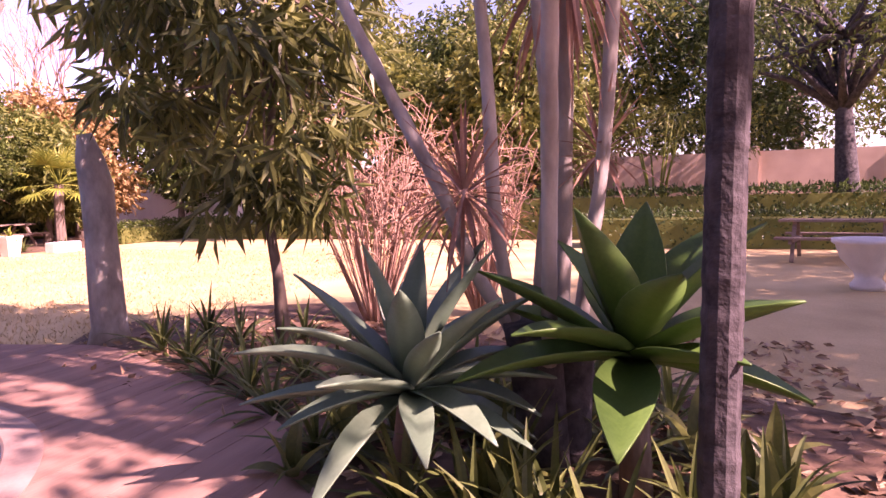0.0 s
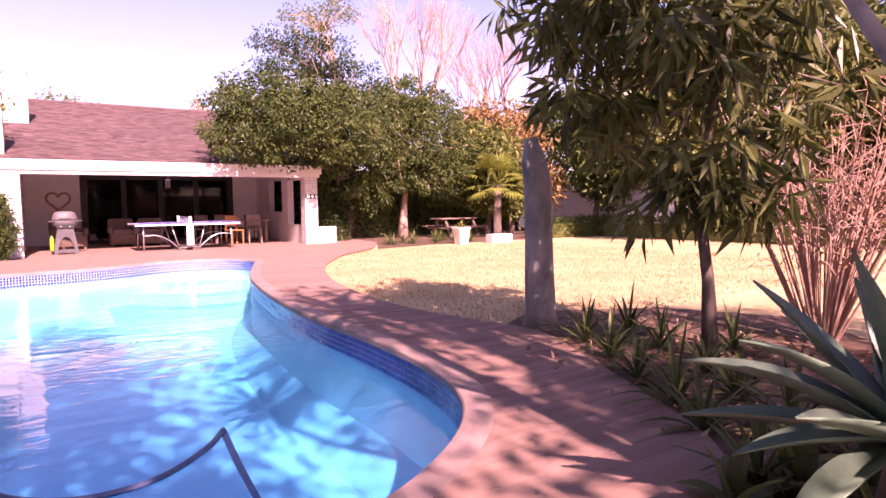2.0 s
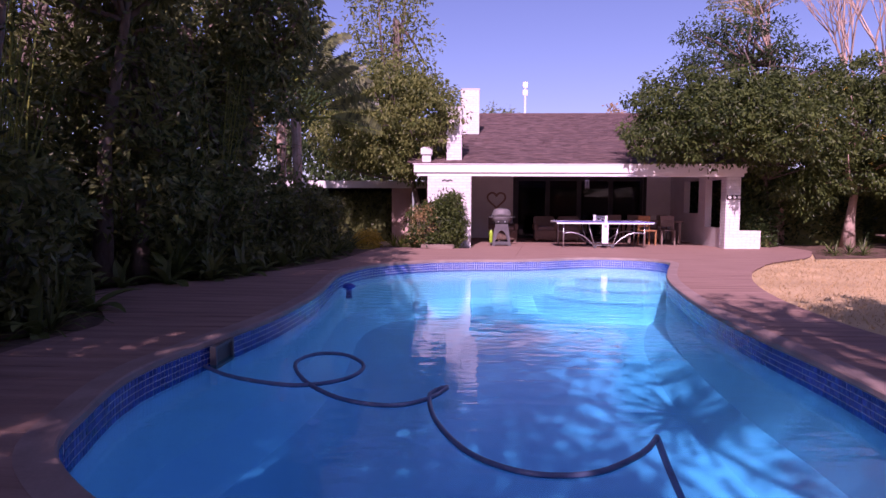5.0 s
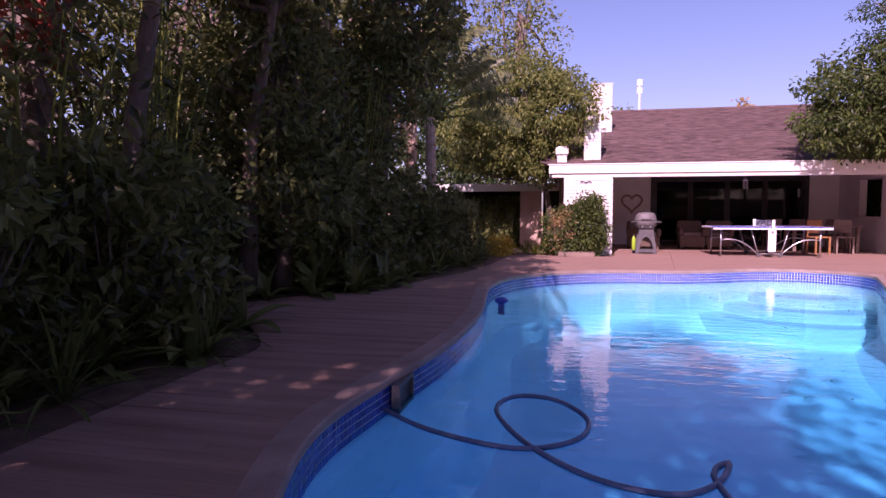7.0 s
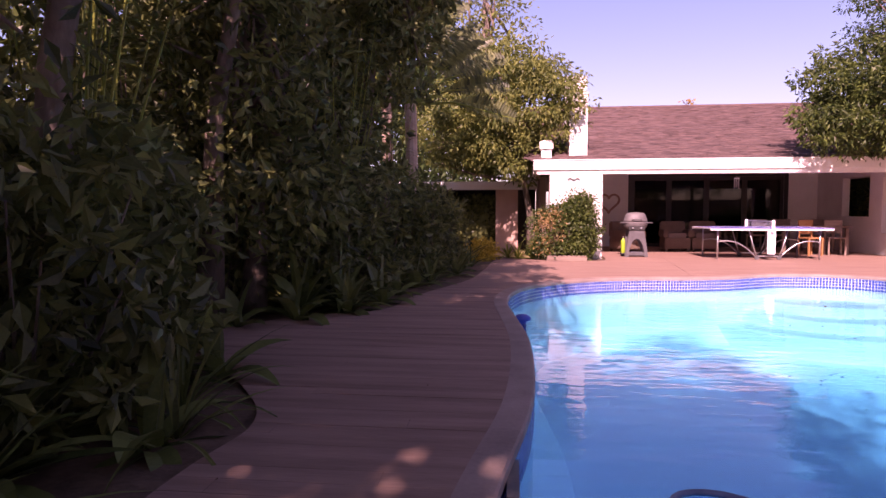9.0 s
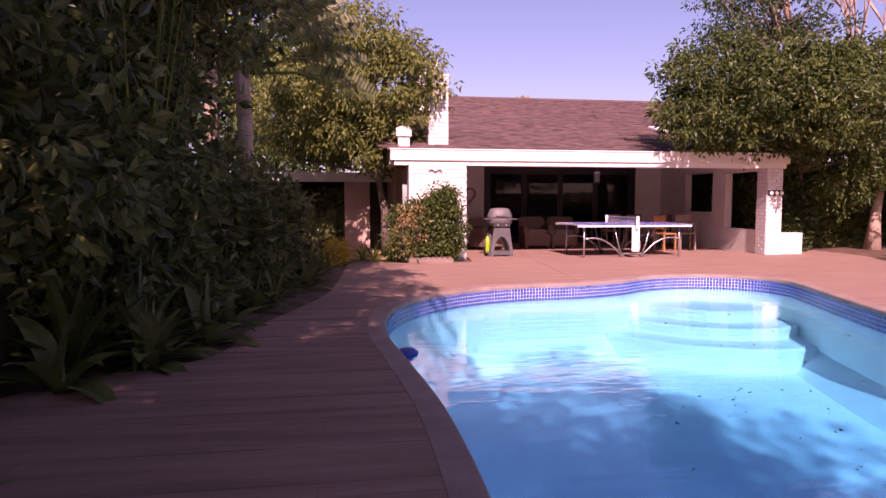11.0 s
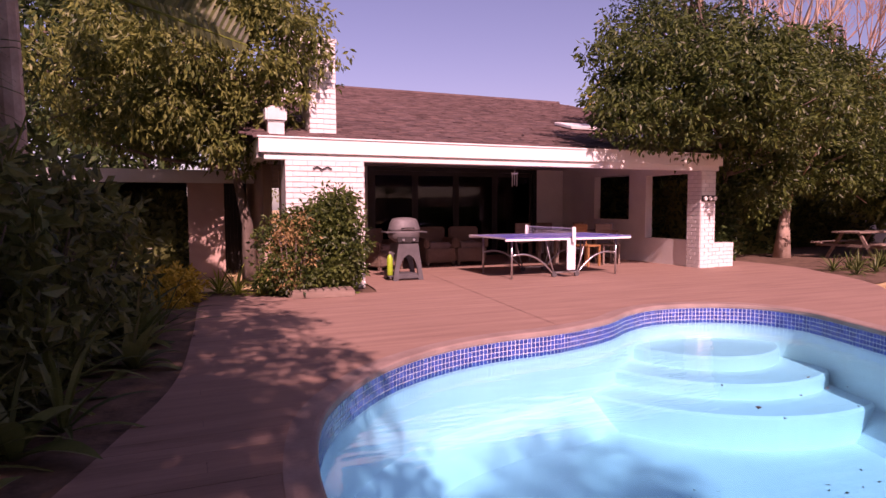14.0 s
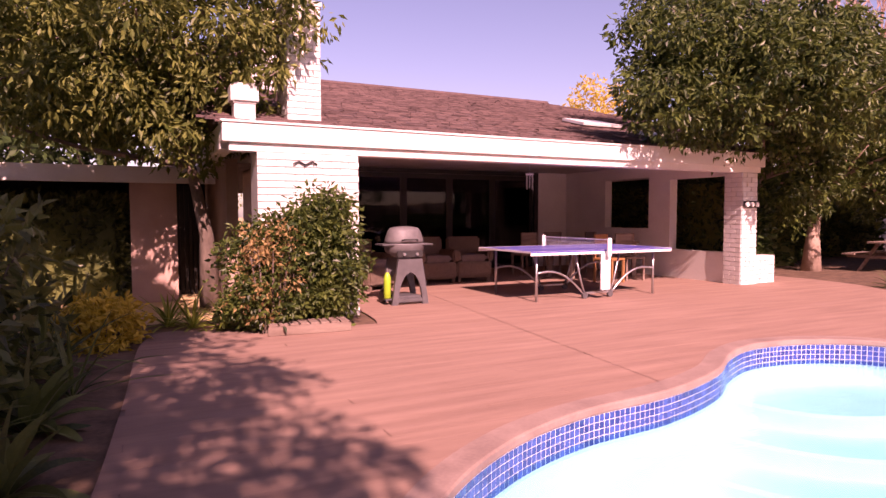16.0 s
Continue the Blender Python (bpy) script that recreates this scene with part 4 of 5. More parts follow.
def twiggy_shrub(label, base, h, r, n, material):
    s = empty("shrub", label, "shrub", base)
    bm = bmesh.new()
    for i in range(n):
        a, k = rn.uniform(0, 6.283), rn.uniform(0.25, 1)
        tip = Vector((math.cos(a) * r * k, math.sin(a) * r * k, h * rn.uniform(0.6, 1.05)))
        b0 = Vector((tip.x * 0.12, tip.y * 0.12, 0))
        mid = b0.lerp(tip, 0.5) + Vector((rn.uniform(-0.1, 0.1), rn.uniform(-0.1, 0.1), 0.1))
        tube(bm, [b0, mid, tip], [0.013, 0.009, 0.003], 5)
        for j in range(9):
            q = b0.lerp(tip, rn.uniform(0.35, 1)) if j % 2 else mid.lerp(tip, rn.uniform(0, 1))
            e = q + Vector((rn.uniform(-0.3, 0.3), rn.uniform(-0.3, 0.3), rn.uniform(-0.05, 0.3)))
            tube(bm, [q, q.lerp(e, 0.5) + Vector((0, 0, 0.03)), e], [0.005, 0.004, 0.002], 4)
    part("twig_work", bm, material, s)
    p, w, _ = crown_points([((0, 0, h * 0.7), (r, r, h * 0.4))], 60, 5, 0.3, 0.2)
    leaves("leaves", p, w, 0.07, 0.03, M["leaf_dry"], s)
    return s


twiggy_shrub("leafless pinkish twiggy shrub at the lawn edge", (5.6, 4.95, -0.03), 2.1, 0.9, 60, M["twig"])
twiggy_shrub("leafless pinkish twiggy shrub at the lawn edge", (6.2, 4.0, -0.03), 1.9, 0.8, 50, M["twig"])


def strappy(base, n, ln, w, material, label, name="strap_plant", lo=5, hi=80, bend=1.0):
    s = empty(name, label, "plant", base, group="bed plants")
    bm = bmesh.new()
    rosette(bm, (0, 0, 0), n, ln, w, bend, lo, hi, rn, 0.25, 6, 0.6)
    part("leaves", bm, material, s)
    return s


spot = [(2.55, 3.75), (2.9, 4.25), (3.15, 4.6), (3.4, 5.1), (3.7, 5.6), (3.95, 6.1), (3.3, 4.0), (3.6, 4.5), (3.9, 4.9), (4.3, 5.6), (2.15, 3.1), (1.95, 2.75), (2.1, 2.5), (1.85, 2.3), (2.35, 2.75), (3.1, 3.2), (3.4, 3.5), (1.9, 2.55), (2.2, 2.05), (1.75, 1.75), (2.6, 1.7), (4.5, 6.1), (4.7, 5.2)]
spot += [(rn.uniform(2.1, 3.9), rn.uniform(1.6, 3.3)) for i in range(12)]
spot = [(x, y) for x, y in spot if math.hypot(x - 2.0, y - 2.0) > 0.13]
for i, (x, y) in enumerate(spot):
    strappy((x, y, -0.03), 22, rn.uniform(0.32, 0.5), 0.035, M["strap"], "low clump of green strap leaves in the mulch")
for i in range(20):
    strappy((rn.uniform(2.2, 3.7), rn.uniform(1.5, 3.7), -0.03), 11, rn.uniform(0.25, 0.4), 0.09, M["leaf_shade"], "low broad-leaved green plant in the shaded mulch", hi=90, bend=1.2)
p = np.stack([RNG.uniform(1.6, 5.6, 2600), RNG.uniform(1.0, 6.8, 2600), np.full(2600, -0.018)], axis=1)
keep = [q[0] > 1.9 + 0.42 * max(0, q[1] - 3) for q in p]
p = p[np.array(keep)]
w = RNG.normal(size=p.shape) * np.array([1, 1, 0.15])
lit = leaves("fallen_leaves", p, w, 0.09, 0.04, M["litter"])
tagged(lit, "dry brown fallen leaves scattered over the bed", "leaf litter", kind="stuff")

# ---- garden beyond the lawn ----
gw = part("garden_wall", boxes((20.5, 20.75, -22, 16, -0.05, 2.35)), M["gardenwall"])
tagged(gw, "brownish plastered garden wall behind the hedge", "wall", kind="structure")
for y in range(-20, 16, 4):
    pl = part("pier", boxes((20.38, 20.86, y - 0.2, y + 0.2, -0.05, 2.5), bevel=0.02), M["gardenwall"], gw)


def hedge(label, x0, x1, y0, y1, h, n, material, length=0.09):
    hd = empty("hedge", label, "hedge", ((x0 + x1) / 2, (y0 + y1) / 2, -0.03))
    w, d = (x1 - x0) / 2, (y1 - y0) / 2
    pts = np.stack([RNG.uniform(-w, w, n), RNG.uniform(-d, d, n), RNG.random(n) ** 0.7 * h], axis=1)
    f = RNG.integers(0, 3, n)
    sgn = RNG.choice([-1, 1], n)
    pts[f == 0, 0] = (sgn * w)[f == 0] + RNG.normal(0, 0.06, (f == 0).sum())
    pts[f == 1, 1] = (sgn * d)[f == 1] + RNG.normal(0, 0.06, (f == 1).sum())
    pts[f == 2, 2] = h + RNG.normal(0, 0.06, (f == 2).sum())
    ways = pts * np.array([1 / w, 1 / d, 1.0 / h]) + RNG.normal(size=pts.shape)
    part("core", boxes((-w + 0.12, w - 0.12, -d + 0.12, d - 0.12, 0, h - 0.12)), M["leaf_shade"], hd)
    leaves("leaves", pts, ways, length, length * 0.5, material, hd)
    return hd


hedge("low clipped dark green hedge along the lawn", 14.5, 16.0, -9, 4.0, 0.75, 9000, M["leaf_dark"])
hedge("loose dark shrubbery in front of the garden wall", 17.2, 19.2, -14, 9.0, 1.25, 12000, M["leaf_dark"], 0.14)
hedge("low clipped green hedge at the lawn end", 14.5, 20.0, 18.2, 19.0, 0.6, 5000, M["leaf_mid"])
hedge("low clipped green hedge at the lawn end", 17.0, 18.0, 8.0, 18.0, 0.6, 6000, M["leaf_mid"])
hedge("dark tall shrubbery below the trees", 9.5, 12.6, 23.4, 24.8, 2.3, 9000, M["leaf_dark"], 0.16)
hedge("dark climbing shrubbery beside the patio windows", 7.7, 8.8, 21.6, 25.8, 2.1, 9000, M["leaf_dark"], 0.14)
hedge("dark ivy-like shrubbery under the lean-to", -6.6, -3.1, 23.7, 24.6, 1.5, 8000, M["leaf_shade"], 0.12)
hedge("dark shrubbery between lawn and wall", 13.2, 19.0, 25.0, 26.5, 1.7, 9000, M["leaf_mid"], 0.16)


def bank(label, x, y, h, r, material, clumps=380, bark="bark", length=0.24, base_h=0.2, per=30, spread=0.6):
    """A garden tree with its crown reaching low."""
    return tree(label, (x, y, -0.04), [(x, y, -0.1), (x + 0.1, y, h * 0.2), (x - 0.05, y + 0.1, h * 0.45), (x, y, h * 0.75)], 0.05 + h * 0.016,
                [((x, y, h * (base_h + 0.40)), (r, r, h * 0.33)), ((x + r * 0.4, y - r * 0.3, h * (base_h + 0.18)), (r * 0.7, r * 0.7, h * 0.2)), ((x - r * 0.4, y + r * 0.3, h * (base_h + 0.58)), (r * 0.7, r * 0.7, h * 0.2))],
                clumps, per, spread, length, length * 0.45, material, M[bark], 0.4, 16)


for i, (x, y, h, r, mm) in enumerate([(21.5, 17.5, 7.5, 2.6, "leaf_dry"), (23, 12.5, 9, 3.0, "leaf_olive"), (22.3, 8.5, 8, 2.6, "leaf_mid"), (22.8, 4.6, 9.5, 3.0, "leaf_olive"), (18.6, 6.4, 6.5, 1.8, "leaf_olive"), (19.2, 10.2, 6, 2.0, "leaf_olive"), (23.5, 0.6, 8.5, 2.8, "leaf_dark"), (24, -6.5, 9, 3, "leaf_olive"), (25, -12, 9, 3, "leaf_dark"), (17.5, 14.5, 5.0, 1.9, "leaf_olive"), (20.0, 21.0, 6.0, 2.2, "leaf_mid"), (17.0, 23.0, 5.5, 1.8, "leaf_dry"), (28, 22, 11, 4, "leaf_olive"), (31, 8, 12, 4, "leaf_olive"), (31, -3, 12, 4, "leaf_mid"), (14.6, 21.5, 4.2, 1.4, "leaf_olive")]):
    bank("garden tree with %s foliage beyond the lawn" % {"leaf_dry": "russet", "leaf_olive": "olive-green", "leaf_mid": "mid-green", "leaf_dark": "dark green"}[mm], x, y, h, r, M[mm])
tree("large spreading tree with dark forked trunk by the wall", (18.6, -2.0, -0.04), [(18.6, -2.0, -0.1), (18.5, -2.0, 1.4), (18.6, -1.9, 3.2), (18.7, -1.9, 5.0)], 0.36,
     [((18.5, -1.5, 5.2), (2.6, 2.6, 1.3)), ((17.5, -3.5, 4.6), (1.6, 1.6, 0.9)), ((17.8, 0.6, 4.3), (1.3, 1.3, 0.7)), ((18.6, -2, 6.8), (3, 3, 1.3))], 260, 26, 0.4, 0.15, 0.06, M["leaf_mid"], M["darkbark"], 0.5, 30)
# slender bamboo-like stems by the wall
for x, y in ((18.8, 2.6), (18.9, 0.8), (19.3, 4.4)):
    bb = empty("bamboo", "clump of slender yellow-green stems by the wall", "bamboo", (x, y, -0.04))
    for k in range(9):
        a = rn.uniform(0, 6.28)
        part("stem", tube(bmesh.new(), [(0.12 * math.cos(a), 0.12 * math.sin(a), 0), (0.3 * math.cos(a), 0.3 * math.sin(a), 1.6), (0.75 * math.cos(a), 0.75 * math.sin(a), 3.4)], [0.035, 0.03, 0.015], 6), M["lime"], bb, smooth=True)
    pp, ww, _ = crown_points([((0, 0, 3.0), (0.9, 0.9, 0.9))], 40, 20, 0.35, 0.6)
    leaves("leaves", pp, ww, 0.16, 0.04, M["leaf_olive"], bb)


def picnic_bench(x, y, rz):
    b = empty("picnic_bench", "weathered wooden picnic table with bench on the lawn", "bench", (x, y, -0.04), rz)
    for i in range(4):
        part("top_plank", boxes((-0.9, 0.9, -0.34 + 0.17 * i, -0.18 + 0.17 * i, 0.68, 0.72), bevel=0.004), M["oldwood"], b)
    for s in (-1, 1):
        for k in (0, 1):
            part("seat_plank", boxes((-0.9, 0.9, 0.72 * s - 0.13 + 0.14 * k, 0.72 * s + 0.14 * k, 0.40, 0.44), bevel=0.004), M["oldwood"], b)
    for x0 in (-0.65, 0.65):
        part("crossbar", boxes((x0 - 0.03, x0 + 0.03, -0.85, 0.85, 0.33, 0.40)), M["oldwood"], b)
        for s in (-1, 1):
            part("leg", tube(bmesh.new(), [(x0, 0.6 * s, 0), (x0, 0.2 * s, 0.68)], 0.045, 4), M["oldwood"], b)


picnic_bench(12.4, -0.55, 75)
picnic_bench(12.9, 21.2, 5)
ur = empty("stone_urn", "white fluted concrete garden urn on the lawn", "urn", (8.9, -0.12, -0.04))
part("bowl", lathe(bmesh.new(), [(0.18, 0.0), (0.2, 0.06), (0.14, 0.14), (0.16, 0.22), (0.30, 0.38), (0.36, 0.55), (0.40, 0.58), (0.40, 0.63), (0.34, 0.62), (0.30, 0.5)], 28), M["concrete"], ur, smooth=True)
pb = empty("planter", "white tapered planter with yellow-green plant", "planter", (10.83, 17.85, -0.04))
part("pot", lathe(bmesh.new(), [(0.2, 0), (0.27, 0.45), (0.30, 0.47), (0.30, 0.52), (0.26, 0.52), (0.24, 0.44)], 4, pose(0, 0, 0, 0, 0, 45)), M["concrete"], pb)
bm = bmesh.new()
rosette(bm, (0, 0, 0.45), 24, 0.3, 0.05, 0.8, 5, 80, rn)
part("plant", bm, M["lime"], pb)
tb = empty("planter", "low white rectangular planter box on the lawn edge", "planter", (12.1, 17.6, -0.04))
part("trough", boxes((-0.4, 0.4, -0.18, 0.18, 0, 0.28), bevel=0.015), M["concrete"], tb)
fw = part("boundary_wall", boxes((9.0, 20.5, 30.0, 30.3, -0.05, 2.4), (20.5, 20.75, 16, 30.3, -0.05, 2.4)), M["white"])
tagged(fw, "white garden wall showing between the trees", "wall", kind="structure")


def fan_palm(x, y, h, label):
    f = empty("fan_palm", label, "palm", (x, y, -0.04))
    part("trunk", tube(bmesh.new(), [(0, 0, -0.05), (0, 0, h * 0.5), (0.05, 0, h)], [0.16, 0.14, 0.13], 10), M["bark"], f)
    bm = bmesh.new()
    for i in range(26):
        az, el = i * 2.4, radians(rn.uniform(15, 115))
        way = Vector((math.cos(az) * math.sin(el), math.sin(az) * math.sin(el), math.cos(el)))
        c = Vector((0.05, 0, h)) + way * 0.75
        tube(bm, [(0.05, 0, h), c], [0.02, 0.012], 4)
        s = way.cross(Vector((0, 0, 1))).normalized()
        for k in range(13):
            g = radians(-78 + 13 * k)
            dd = (way * math.cos(g) + s * math.sin(g)).normalized()
            blade(bm, c, dd, dd.cross(s.cross(way)).cross(dd) + Vector((0, 0, 0.2)), 0.6, 0.055, 0.7, 0.2, 4, 0.6)
    part("fronds", bm, M["lime"], f)


fan_palm(13.6, 19.6, 1.9, "fan palm with yellow-green fronds beside the lawn")

# ---- trees about the house ----
tree("leafy evergreen tree hanging over the patio roof", (8.75, 21.9, -0.04), [(8.75, 21.9, -0.1), (8.65, 21.8, 1.0), (8.4, 21.5, 2.0), (7.8, 21.0, 3.0)], 0.09,
     [((6.4, 20.5, 3.5), (1.9, 1.6, 1.25)), ((8.2, 20.7, 3.6), (1.6, 1.6, 1.3)), ((7.2, 20.3, 4.2), (1.5, 1.3, 0.9)), ((5.2, 20.4, 3.2), (1.15, 1.0, 0.8)), ((5.5, 20.7, 4.2), (1.3, 1.2, 0.8)), ((8.7, 21.2, 2.3), (1.0, 0.8, 0.9)), ((7.7, 19.4, 3.3), (1.2, 0.8, 0.9)), ((6.5, 19.4, 3.7), (1.2, 0.8, 0.8))], 760, 54, 0.27, 0.12, 0.052, M["leaf_mid"], M["bark"], 0.7, 26)
tree("leafy evergreen tree with pale trunk beside the lawn", (11.3, 22.3, -0.04), [(11.3, 22.3, -0.1), (11.35, 22.3, 0.9), (11.4, 22.2, 1.8), (11.3, 22.2, 3.0)], 0.17,
     [((10.6, 21.4, 3.7), (1.9, 1.7, 1.4)), ((12.2, 21.8, 3.6), (1.9, 1.8, 1.5)), ((11.6, 21.3, 2.4), (2.2, 1.3, 0.8)), ((11.3, 22, 4.9), (1.6, 1.5, 0.8)), ((12.8, 21.7, 2.2), (1.5, 1.1, 1.0)), ((9.9, 21.9, 1.9), (0.8, 0.8, 0.9))], 700, 52, 0.27, 0.12, 0.052, M["leaf_mid"], M["palebark"], 0.7, 26)
tree("tall dark feathery tree rising behind the patio trees", (9.5, 23.2, -0.04), [(9.5, 23.2, -0.1), (9.4, 23.0, 2.4), (8.9, 22.8, 4.2), (8.3, 22.6, 5.6)], 0.13,
     [((7.0, 22.4, 5.55), (1.2, 1.0, 0.55)), ((8.4, 22.6, 6.3), (1.4, 1.2, 0.6)), ((6.7, 22.3, 6.5), (0.8, 0.8, 0.35)), ((9.6, 22.6, 5.6), (1.1, 1.0, 0.7))], 170, 40, 0.34, 0.12, 0.045, M["leaf_dark"], M["bark"], 0.3, 46)
tree("feathery yellow-green top among bare branches", (9.9, 23.6, -0.04), [(9.9, 23.6, -0.1), (9.7, 23.4, 3.0), (9.2, 23.0, 5.6), (8.6, 22.9, 7.2)], 0.1,
     [((7.9, 22.8, 7.4), (1.0, 0.8, 0.35)), ((9.0, 22.9, 8.0), (1.0, 0.8, 0.35))], 60, 34, 0.3, 0.10, 0.035, M["leaf_olive"], M["palebark"], 0.2, 30)


def bare_tree(label, base, h, spread, seed, material):
    """A leafless tree of forking limbs."""
    rr = random.Random(seed)
    t = empty("bare_tree", label, "tree", base)
    bm = bmesh.new()

    def grow(p, d, ln, r, lev):
        q = p + d * ln
        tube(bm, [p, p.lerp(q, 0.5) + Vector((rr.uniform(-1, 1), rr.uniform(-1, 1), 0)) * ln * 0.05, q], [r, r * 0.85, r * 0.68], 6 if lev < 3 else 4, cap=False)
        if lev >= 6:
            return
        for k in range(3 if lev < 5 else 2):
            e = (d + Vector((rr.uniform(-1, 1), rr.uniform(-1, 1), rr.uniform(-0.2, 0.6))) * spread).normalized()
            grow(q, e, ln * rr.uniform(0.66, 0.86), r * 0.6, lev + 1)

    grow(Vector((0, 0, -0.05)), Vector((0, 0, 1)), h * 0.22, h * 0.012, 0)
    part("branching", bm, material, t)
    return t


bare_tree("tall leafless tree with pinkish grey branches behind", (12.5, 23.8, -0.04), 12.8, 0.42, 3, M["palebark"])
bare_tree("tall leafless tree with pinkish grey branches behind", (19.0, 26.5, -0.04), 12, 0.6, 8, M["twig"])
bank("yellow-leaved tree far behind the roof", 22.5, 42.0, 9.5, 2.6, M["leaf_yellow"], 150, length=0.25)
bank("green tree far behind the roof", 2.5, 62.0, 11.0, 3.0, M["leaf_olive"], 130, length=0.3)
bank("distant green tree behind the roof ridge", 13.5, 60.0, 10.6, 4.0, M["leaf_dry"], 130, length=0.3)
mast = empty("radio_mast", "thin pale radio mast far behind the roof", "mast", (7.0, 95.0, -0.04))
part("pole", tube(bmesh.new(), [(0, 0, 0), (0, 0, 19.5)], [0.22, 0.13], 8), M["concrete"], mast)
for z in (17.5, 18.6):
    part("antenna", boxes((-0.35, 0.35, -0.1, 0.1, z, z + 0.8), bevel=0.02), M["concrete"], mast)

# round-crowned tree over the lean-to
tree("round olive-green tree with yellowing leaves over lean-to", (-1.95, 22.7, -0.04), [(-1.95, 22.7, -0.1), (-2.0, 22.7, 1.0), (-2.2, 22.6, 2.0), (-2.5, 22.4, 3.3)], 0.13,
     [((-2.6, 22.2, 3.9), (1.9, 1.6, 1.55)), ((-1.8, 21.9, 4.0), (1.3, 1.2, 1.2)), ((-3.5, 22.2, 3.1), (1.2, 1.2, 0.9)), ((-2.3, 22.2, 2.7), (1.4, 1.1, 0.7)), ((-4.3, 22.4, 3.5), (1.1, 1.1, 1.2)), ((-2.6, 22.2, 5.0), (1.2, 1.1, 0.8))], 620, 46, 0.30, 0.125, 0.05, M["leaf_olive"], M["bark"], 0.9, 40)
bank("tall narrow russet-green tree behind the lean-to", -3.6, 29.0, 12.0, 1.7, M["leaf_olive"], 190, length=0.18)
bank("dark green tree behind the lean-to", -5.2, 28.5, 7.5, 2.4, M["leaf_dark"], 260)
bank("dark green tree behind the lean-to", -8.5, 30.0, 9.0, 3.0, M["leaf_dark"], 200)
bank("green tree behind the garden", -13, 27.0, 9.0, 3.2, M["leaf_mid"], 160)


def bush(label, c, r, n, material, length=0.07, name="bush"):
    b = empty(name, label, "bush", (c[0], c[1], -0.03))
    bm = bmesh.new()
    for i in range(16):
        a = rn.uniform(0, 6.28)
        tube(bm, [(0.1 * math.cos(a), 0.1 * math.sin(a), 0), (r[0] * 0.7 * math.cos(a), r[1] * 0.7 * math.sin(a), c[2] + r[2] * rn.uniform(0, 0.5))], [0.015, 0.005], 5)
    part("stem_work", bm, M["bark"], b)
    p, w, _ = crown_points([((0, 0, c[2]), r), ((r[0] * 0.2, 0, c[2] + r[2] * 0.5), (r[0] * 0.6, r[1] * 0.6, r[2] * 0.5)), ((0, 0, c[2] * 0.5), (r[0] * 0.9, r[1] * 0.9, r[2] * 0.4))], n, 26, 0.17, 0.2)
    p[:, 2] = np.maximum(p[:, 2], 0.02)
    leaves("leaves", p, w, length, length * 0.5, material, b)
    return b


bush("rounded green bush with bronze tips against white bricks", (-1.28, 20.25, 0.66), (0.86, 0.5, 0.72), 520, M["leaf_mid"], 0.075)
bush("rounded green bush with bronze tips against white bricks", (-0.95, 20.3, 1.18), (0.42, 0.38, 0.45), 150, M["leaf_mid"], 0.075)
bush("dry bronze-brown shoots in the rounded bush", (-1.6, 20.02, 0.8), (0.36, 0.22, 0.5), 44, M["leaf_dry"], 0.06)
bush("low yellow-leaved bush at the bed edge", (-3.25, 20.1, 0.22), (0.35, 0.5, 0.25), 90, M["leaf_yellow"], 0.08)
for x, y in ((-2.35, 20.75), (-2.0, 20.55), (-2.6, 21.0)):
    strappy((x, y, -0.03), 30, 0.5, 0.035, M["lime"], "clump of pale green strap leaves at the deck edge")
for i in range(14):
    strappy((rn.uniform(8.8, 13.0), rn.uniform(18.6, 20.3), -0.03), 26, 0.42, 0.03, M["strap"], "clump of green strap leaves under the trees")

# ---- shaded planting along the deck ----
for i, (x, y, h, r, mm) in enumerate([(-5.9, 6.0, 5.5, 1.3, "leaf_shade"), (-6.3, 8.6, 6.0, 1.3, "leaf_shade"), (-6.6, 12.4, 7.5, 1.6, "leaf_shade"), (-5.6, 14.2, 6.0, 1.3, "leaf_shade"), (-6.9, 15.8, 7.5, 1.8, "leaf_shade"), (-8.3, 10.4, 7.5, 1.9, "leaf_olive"), (-9.0, 6.5, 7, 2.0, "leaf_olive"), (-8.6, 14.0, 8, 2.0, "leaf_shade"), (-9.2, 18.5, 7.0, 2.0, "leaf_mid"), (-12, 9, 8, 2.6, "leaf_olive"), (-12, 14, 8, 2.6, "leaf_olive"), (-12.5, 20, 8, 2.6, "leaf_mid"), (-7.6, 3.0, 6.5, 1.8, "leaf_shade"), (-11, 3, 8, 2.5, "leaf_olive"), (-5.4, 11.9, 5.0, 1.0, "leaf_shade")]):
    bank("tall dense dark green tree along the shaded deck" if mm == "leaf_shade" else "tall sunlit green tree behind the hedge", x, y, h, r, M[mm], 90 if y < 9 else 140, base_h=0.10, per=30, length=0.15, spread=0.42)
tree("red-leaved tree with grey branches over the bed", (-6.6, 6.6, -0.04), [(-6.6, 6.6, -0.1), (-6.4, 6.9, 1.2), (-6.1, 7.4, 2.4), (-5.8, 7.9, 3.4)], 0.09, [((-6.2, 8.0, 3.2), (0.8, 0.9, 0.6))], 30, 14, 0.3, 0.12, 0.07, M["leaf_red"], M["greybark"], 0.5, 14)


